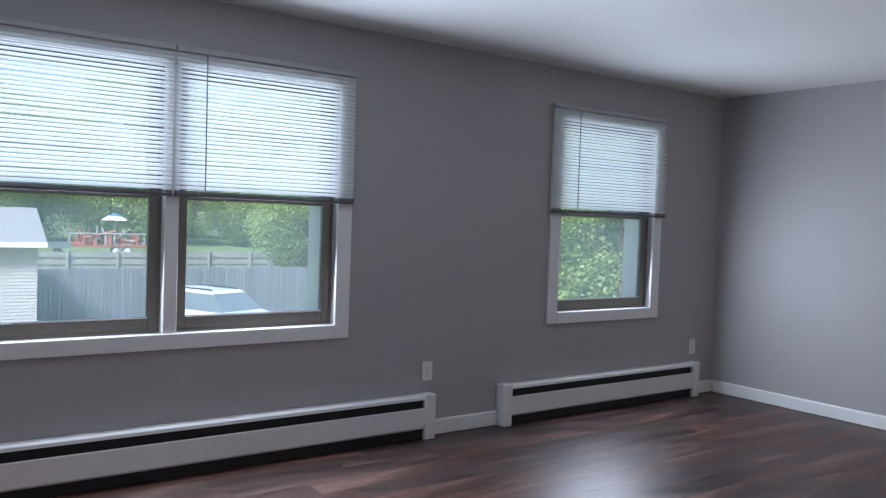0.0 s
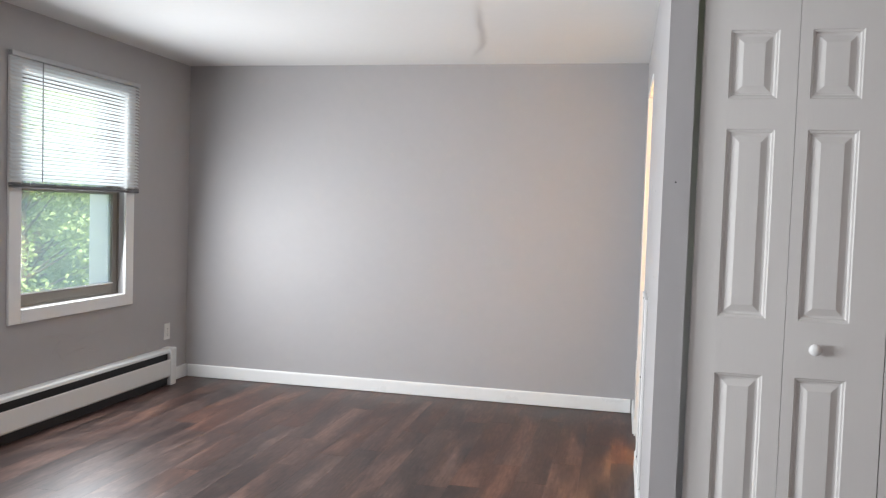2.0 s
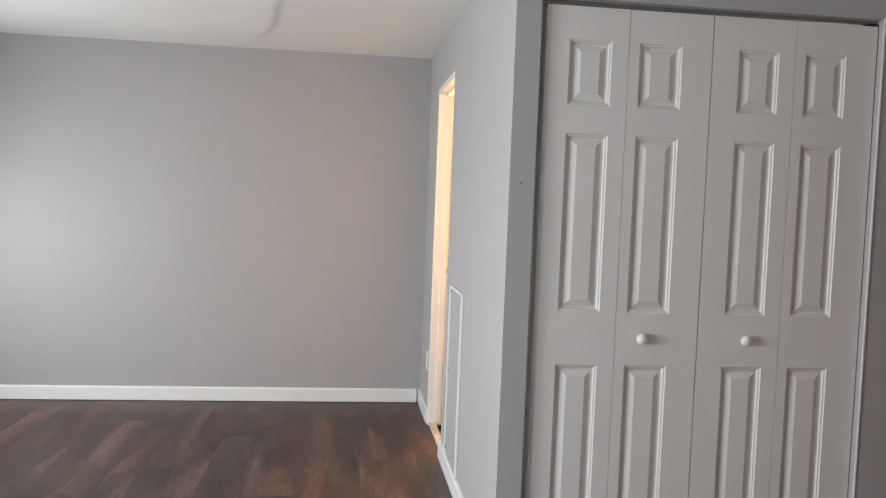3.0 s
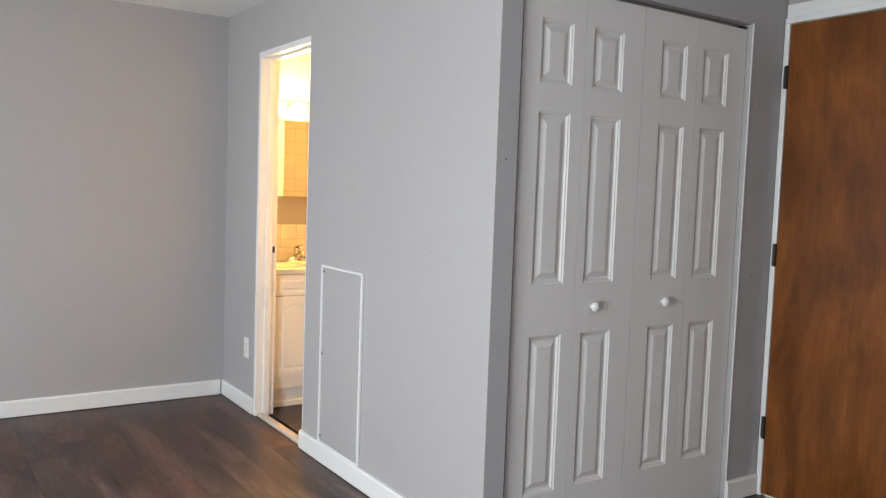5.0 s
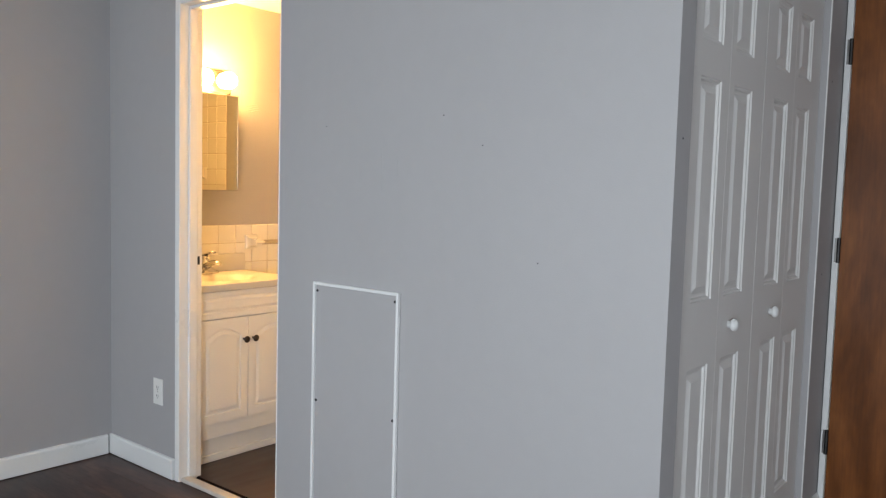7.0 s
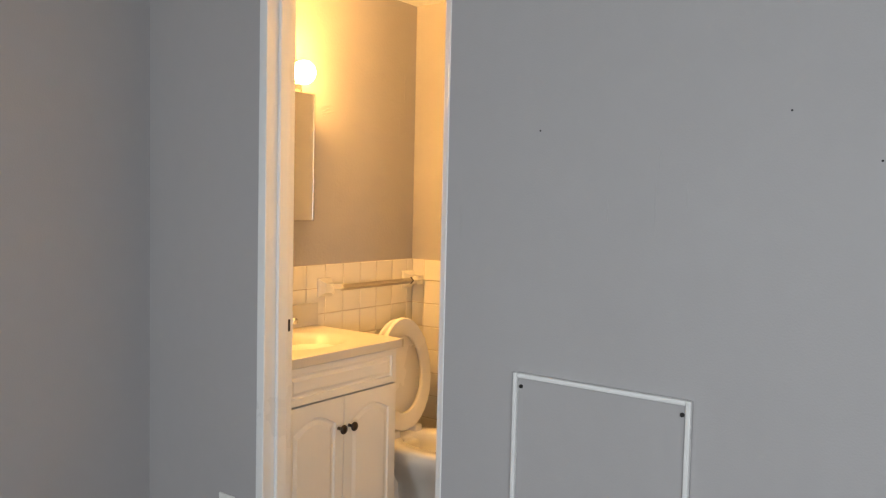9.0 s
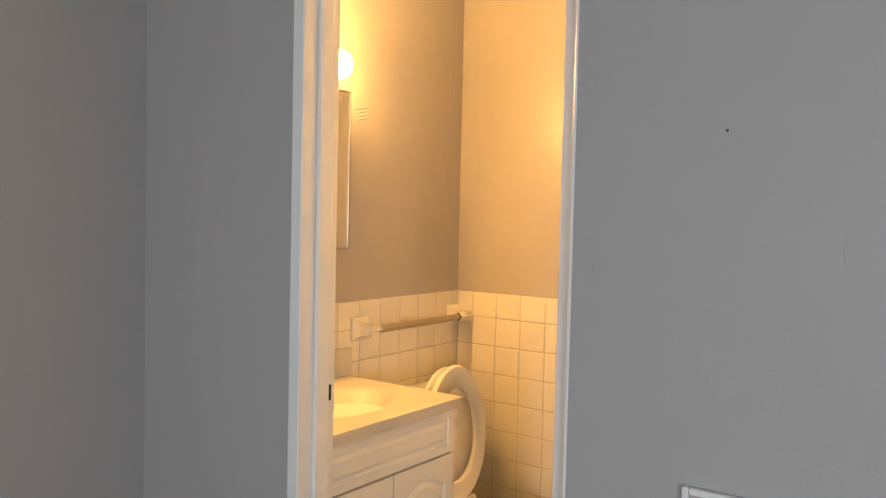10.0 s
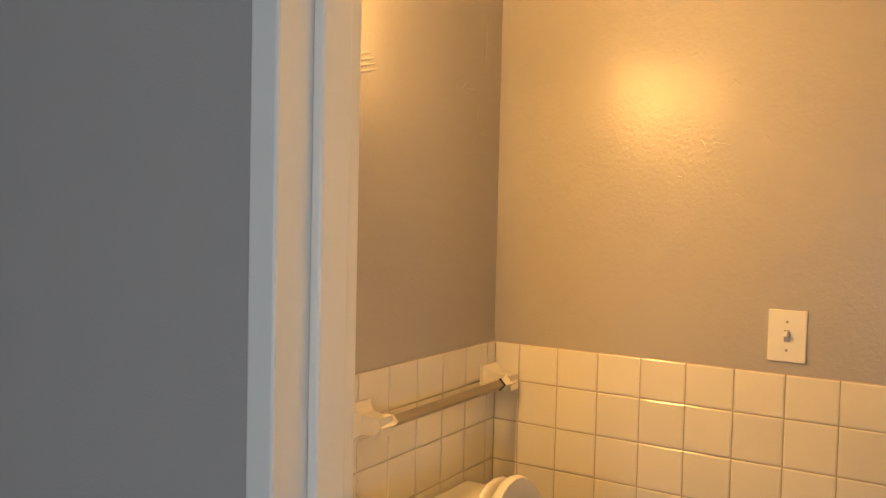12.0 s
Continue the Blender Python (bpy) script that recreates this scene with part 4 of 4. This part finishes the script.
def tree(label, x, y, height, spread, leaves, seed, leafmat, low=0.25):
    rnd = random.Random(seed)
    t = thing("tree", label, "tree", pose(x, y, GZ, 0, 0, rnd.uniform(0, 360)), "trees outside")
    bm = bmesh.new()
    add_cyl(bm, (0, 0, 0), (0.1, 0.05, height * 0.45), 0.028 * height, 0.018 * height, 10)
    add_cyl(bm, (0.1, 0.05, height * 0.44), (0.0, 0.1, height * 0.9), 0.018 * height, 0.004 * height, 8)
    part("trunk", bm, BARK, t)
    clumps = []
    bm = bmesh.new()
    for k in range(52):
        a, u = rnd.uniform(0, math.tau), rnd.uniform(low, 0.97)
        r = spread * math.sin(math.pi * min(1, max(0.12, (u - low * 0.7) / (1.04 - low * 0.7)))) ** 0.6 * rnd.uniform(0.4, 1.0)
        c = Vector((math.cos(a) * r, math.sin(a) * r, u * height))
        clumps.append((c, rnd.uniform(0.24, 0.40) * spread))
        add_cyl(bm, (0.05, 0.04, max(0.2, u - 0.2) * height), c, 0.006 * height, 0.002 * height, 5)
    part("limbs", bm, BARK, t)
    vs, fs = [], []
    for k in range(leaves):
        c, r = clumps[k % len(clumps)]
        d = Vector((rnd.gauss(0, 1), rnd.gauss(0, 1), rnd.gauss(0, 0.8))).normalized() * r * rnd.uniform(0.35, 1.05)
        p = c + d
        s = rnd.uniform(0.05, 0.11) * (0.5 + height / 16)
        q = Euler((rnd.uniform(-1, 1), rnd.uniform(-1, 1), rnd.uniform(0, 6.28))).to_matrix()
        i = len(vs)
        for u, v in ((-0.5, 0), (0, -0.32), (0.5, 0), (0, 0.32)):
            vs.append(p + q @ Vector((u * s * 1.5, v * s * 1.5, 0)))
        fs.append((i, i + 1, i + 2, i + 3))
    me = bpy.data.meshes.new("crown")
    me.from_pydata(vs, [], fs)
    me.materials.append(leafmat)
    ob = new("crown", me)
    ob.parent = t
    return t


# the trees past the narrow window, and the one behind the fence
t1 = tree("broad leafy tree with pale green foliage", -13.5, 13.0, 6.8, 3.4, 60000, 1, LEAF, 0.05)
tree("tall leafy tree with dense green foliage", -18.0, 19.0, 9.5, 4.6, 64000, 2, LEAF_DARK, 0.05)
tree("leafy tree standing by the fence", -33.6, 14.3, 6.8, 2.9, 56000, 3, LEAF, 0.16)
copies = ((-11.5, 17.5, 1.15), (-20, 27, 1.4), (-30, 36, 1.6), (-46, 21, 1.0), (-36.5, 18.6, 0.95), (-15, 30, 1.5))
for i, (x, y, s) in enumerate(copies):
    copy_thing(t1, pose(x, y, GZ, 0, 0, 70 * i) @ Matrix.Diagonal((s, s, s, 1)))
for i in range(22):
    y = -70 + i * 12 + random.uniform(-4, 4)
    s = random.uniform(1.3, 2.0)
    copy_thing(t1, pose(-120 + random.uniform(-10, 10), y, GZ, 0, 0, 47 * i) @ Matrix.Diagonal((s * 1.3, s * 1.3, s, 1)))


for i in range(14):
    s = random.uniform(2.1, 2.9)
    copy_thing(t1, pose(-96 + random.uniform(-7, 7), -34 + i * 8.5 + random.uniform(-3, 3), GZ, 0, 0, 61 * i) @ Matrix.Diagonal((s, s, s * 1.05, 1)))


def fence(label, x, y0, y1, h, board, rail_side, FENCE=FENCE):
    f = thing("fence", label, "fence", pose(x, 0, GZ))
    me = to_mesh("board", box(-0.011, 0.011, -board / 2 + 0.004, board / 2 - 0.004, 0.03, h, 0.0), FENCE)
    y = y0
    while y < y1:
        b = new("board", me)
        b.parent = f
        b.location = (random.uniform(-0.006, 0.006), y, random.uniform(-0.03, 0.02))
        y += board
    for z in (0.35, h - 0.3, h - 0.65) if rail_side > 0 else (0.35, h - 0.3):
        part("fence_rail", box(rail_side * 0.012, rail_side * 0.05, y0, y1, z, z + 0.09), FENCE, f)
    y = y0
    while y < y1:
        part("fence_post", box(rail_side * 0.05, rail_side * 0.15, y, y + 0.1, 0, h + 0.08), FENCE, f)
        y += 2.4
    return f


fence("weathered grey board fence behind the yard", -30.0, -6.0, 24.0, 1.92, 0.145, -1)
fence("second grey plank fence further off", -43.0, -4.0, 34.0, 1.85, 0.30, 1, FENCE_PALE)

shed = thing("shed", "cream sided shed with a grey shingle roof", "shed", pose(-27.4, -1.62, GZ))
part("wall", box(-1.6, 1.5, -3.2, 3.15, 0, 2.97), SIDING, shed)
for k in range(29):
    part("siding_board", loft([[(1.5, y, 0.04 + k * 0.1), (1.518, y, 0.04 + k * 0.1), (1.505, y, 0.135 + k * 0.1), (1.5, y, 0.135 + k * 0.1)] for y in (-3.2, 3.15)]), SIDING, shed)
part("roof", loft([[(1.85, y, 2.92), (1.85, y, 3.02), (-0.05, y, 4.02), (-1.95, y, 3.02), (-1.95, y, 2.92), (-0.05, y, 3.88)] for y in (-3.5, 3.35)]), SHINGLE, shed)
part("fascia", box(1.85, 1.88, -3.5, 3.35, 2.86, 3.02), TRIM, shed)
part("gable", loft([[(1.5, y, 2.97), (-0.05, y, 3.80), (-1.6, y, 2.97)] for y in (-3.15, 3.15)]), SIDING, shed)

car = thing("parked_car", "silver estate car parked by the fence", "car", pose(-24.6, 6.75, GZ, 0, 0, 22))


def car_ring(x, w, z0, z1, k=0.12):
    return [(x, -w, z0), (x, w, z0), (x, w, z0 + (z1 - z0) * 0.7), (x, w - k, z1), (x, -w + k, z1), (x, -w, z0 + (z1 - z0) * 0.7)]


part("body", loft([car_ring(-2.25, 0.82, 0.35, 0.95), car_ring(-2.1, 0.9, 0.25, 1.0), car_ring(1.0, 0.92, 0.25, 1.0), car_ring(2.1, 0.86, 0.28, 0.85), car_ring(2.25, 0.75, 0.35, 0.7)]), CARPAINT, car)
part("cabin_glass", loft([[(-2.1, -0.84, 0.98), (-2.1, 0.84, 0.98), (1.0, 0.84, 0.98), (1.0, -0.84, 0.98)], [(-1.85, -0.68, 1.5), (-1.85, 0.68, 1.5), (0.25, 0.68, 1.5), (0.25, -0.68, 1.5)]]), CARGLASS, car)
part("roof", loft([[(-1.9, -0.70, 1.49), (-1.9, 0.70, 1.49), (0.3, 0.70, 1.49), (0.3, -0.70, 1.49)], [(-1.8, -0.6, 1.58), (-1.8, 0.6, 1.58), (0.1, 0.6, 1.58), (0.1, -0.6, 1.58)]]), CARPAINT, car)
for y in (-0.55, 0.55):
    part("roof_rail", box(-1.75, 0.1, y - 0.02, y + 0.02, 1.585, 1.63), BLACK, car)
for x in (-1.4, 1.4):
    for y in (-0.86, 0.86):
        wh = part("wheel", cyl((x, y - 0.1, 0.33), (x, y + 0.1, 0.33), 0.33, n=20), RUBBER, car)
        part("rim", cyl((x, y - 0.105, 0.33), (x, y + 0.105, 0.33), 0.2, n=16), STEEL, wh)

RUST = material("rusty_red", (0.30, 0.11, 0.07), 0.7, vary=0.25, fine=5, coarse=1)
METAL_GREY = material("grey_machine_paint", (0.30, 0.31, 0.33), 0.6, vary=0.1)
tra = thing("farm_trailer", "faded red farm implement on a low trailer", "trailer", pose(-72.0, 14.3, GZ))
part("bed", box(-1.0, 1.0, -3.4, 3.4, 0.75, 0.95), RED, tra)
for y in (-2.6, -1.9, -1.0, 0.2, 1.3, 2.4):
    part("tine_frame", box(-0.8, 0.8, y - 0.12, y + 0.12, 0.95, 1.5 + 0.5 * math.sin(3 * y)), RED, tra)
part("boom", cyl((0, -2.5, 1.3), (0, 0.8, 2.1), 0.12, n=8), RUST, tra)
for y in (-3.1, -2.2, -1.5, -0.6, 0.7, 1.9, 2.9):
    part("implement_frame", box(-0.5, 0.5, y - 0.28, y + 0.22, 0.95, 1.25 + 0.22 * math.cos(5 * y), 0.04), RUST if y < 0.5 else METAL_GREY, tra)
for y in (-3.0, -0.2, 3.0):
    part("stake", cyl((0.8, y, 0.95), (0.8, y, 2.0), 0.05, n=6), METAL_GREY, tra)
rnd = random.Random(5)
for k in range(26):
    y = rnd.uniform(-3.4, 3.2)
    a, c = (rnd.uniform(-0.8, 0.8), y, rnd.uniform(0.9, 1.5)), (rnd.uniform(-0.8, 0.8), y + rnd.uniform(-0.9, 0.9), rnd.uniform(1.2, 2.5))
    part("tine", cyl(a, c, rnd.uniform(0.04, 0.09), n=6), (RED, RUST, METAL_GREY)[k % 3], tra)
part("side_rail", cyl((0.8, -3.0, 1.9), (0.8, 3.0, 1.9), 0.05, n=6), METAL_GREY, tra)
for y in (0.6, 1.5):
    wh = part("wheel", cyl((0.9, y, 0.42), (1.15, y, 0.42), 0.42, n=20), RUBBER, tra)
    part("rim", cyl((1.14, y, 0.42), (1.17, y, 0.42), 0.30, n=16), WHITE_CLOTH, wh)
wag = thing("dark_wagon", "dark flat wagon behind the fence", "wagon", pose(-70.0, 8.0, GZ))
part("bed", box(-1, 1, -3.5, 3.0, 0.8, 1.25), CARGLASS, wag)
for y in (-2, 2):
    part("wheel", cyl((0.9, y, 0.4), (1.1, y, 0.4), 0.4, n=16), RUBBER, wag)
umb = thing("patio_umbrella", "open pale blue and white patio umbrella", "umbrella", pose(-76.0, 16.0, GZ) @ Matrix.Diagonal((0.76, 0.76, 1.09, 1)))
part("pole", cyl((0, 0, 0), (0, 0, 3.2), 0.04, n=8), TRIM, umb)
part("canopy_top", loft([[(math.cos(a) * r, math.sin(a) * r, z) for a in [k * math.tau / 8 for k in range(8)]] for r, z in ((0.85, 3.115), (0.4, 3.25), (0.05, 3.34))]), BLUE, umb)
part("canopy", loft([[(math.cos(a) * r, math.sin(a) * r, z) for a in [k * math.tau / 8 for k in range(8)]] for r, z in ((1.5, 2.75), (0.8, 3.1), (0.05, 3.3))]), WHITE_CLOTH, umb)
bar = thing("blue_barrel", "blue plastic barrel by the far fence", "barrel", pose(-60.0, 24.5, GZ))
part("drum", cyl((0, 0, 0), (0, 0, 1.1), 0.42, n=16), BLUE, bar)
mow = thing("red_mower", "small red riding mower on the grass", "mower", pose(-58.0, 26.0, GZ))
part("deck", box(-0.5, 0.5, -0.9, 0.9, 0.3, 0.6, 0.05), RED, mow)
part("hood", box(-0.35, 0.35, 0.0, 0.85, 0.6, 0.95, 0.08), RED, mow)
part("seat", box(-0.25, 0.25, -0.6, -0.1, 0.6, 1.05, 0.06), BLACK, mow)
for y in (-0.65, 0.65):
    part("wheel", cyl((0.4, y, 0.28), (0.6, y, 0.28), 0.28, n=14), RUBBER, mow)

# ---- floor boards ----
floor = solid("floor", box(XW, XE + 0.02, YB, YF, -0.1, -0.006), FLOOR_BASE, "dark walnut plank floor with a satin finish", "floor", "structure")
PW, PL = 0.152, 1.22
plank_mesh = {}
x, col = XW + 0.001, 0
while x < XE:
    w = min(PW, XE - x)
    y = YB - random.uniform(0.0, PL)
    while y < YF:
        a, b = max(y, YB), min(y + PL, YF)
        if x > XP - 0.001:
            b = min(b, YC + 0.02)
        if b - a > 0.02:
            key = (round(w, 4), round(b - a, 4))
            if key not in plank_mesh:
                plank_mesh[key] = to_mesh("plank", box(0.0001, w - 0.0001, 0.0001, b - a - 0.0001, -0.006, 0.0, 0.0003), PLANK)
            p = new("plank", plank_mesh[key])
            p.parent = floor
            p.location = (x, a, random.uniform(-0.0001, 0.0))
        y += PL
    x += PW

# ---- wall tiles ----
P = 0.1046
TILE_CACHE = {}


def tile_piece(parent, axis, at, u0, u1, z0, z1):
    key = (axis, round(u1 - u0, 3), round(z1 - z0, 3))
    if key not in TILE_CACHE:
        w, h, g = u1 - u0, z1 - z0, 0.0011
        if axis == "x":
            bm = loft([[(0, g, g), (0, w - g, g), (0, w - g, h - g), (0, g, h - g)], [(-0.0045, g, g), (-0.0045, w - g, g), (-0.0045, w - g, h - g), (-0.0045, g, h - g)], [(-0.006, 0.004, 0.004), (-0.006, w - 0.004, 0.004), (-0.006, w - 0.004, h - 0.004), (-0.006, 0.004, h - 0.004)]])
        else:
            bm = loft([[(g, 0, g), (w - g, 0, g), (w - g, 0, h - g), (g, 0, h - g)], [(g, -0.0045, g), (w - g, -0.0045, g), (w - g, -0.0045, h - g), (g, -0.0045, h - g)], [(0.004, -0.006, 0.004), (w - 0.004, -0.006, 0.004), (w - 0.004, -0.006, h - 0.004), (0.004, -0.006, h - 0.004)]])
        TILE_CACHE[key] = to_mesh("tile", bm, TILE)
    ob = new("tile", TILE_CACHE[key])
    ob.parent = parent
    ob.location = (at, u0, z0) if axis == "x" else (u0, at, z0)
    return ob


def tiling(name, label, axis, at, u0, u1, first, top, step, turned=False):
    """Rows of tiles down from top; columns from the corner, the first one cut."""
    if axis == "x":
        base = box(at - 0.003, at, u0, u1, 0.005, top)
    else:
        base = box(u0, u1, at, at + 0.003, 0.005, top) if turned else box(u0, u1, at - 0.003, at, 0.005, top)
    t = solid(name, base, GROUT, label, "tiling", "structure")
    cuts = [u1, first]
    while cuts[-1] - P > u0:
        cuts.append(cuts[-1] - P)
    cuts.append(u0)
    z = top
    while z > 0.02:
        zb = max(0.006, z - (P if z < top else step))
        for b, a in zip(cuts, cuts[1:]):
            if b - a > 0.012 and z - zb > 0.012:
                p = tile_piece(t, axis, at, a, b, zb, z)
                if turned:
                    p.location, p.rotation_euler = (b, at, zb), (0, 0, math.pi)
        z = zb
    return t


ZT = 1.077
tiling("tiling_side", "cream glazed square wall tiles beside the toilet", "x", BX1, 1.50, BY1 - 0.0065, 2.610, ZT - 0.001, 0.0945)
tiling("tiling_mirror", "cream glazed square wall tiles behind vanity and toilet", "y", BY1, BX0, BX1 - 0.0005, 1.279, ZT, 0.0945)
tiling("tiling_tub_end", "cream glazed wall tiles at the bathtub's end", "x", BX1, BY0 + 0.0065, 1.4995, 1.4995 - P, 1.905, P)
tiling("tiling_tub_long", "cream glazed wall tiles along the bathtub", "y", BY0, BX0, BX1 - 0.0065, 1.279, 1.905, P, True)
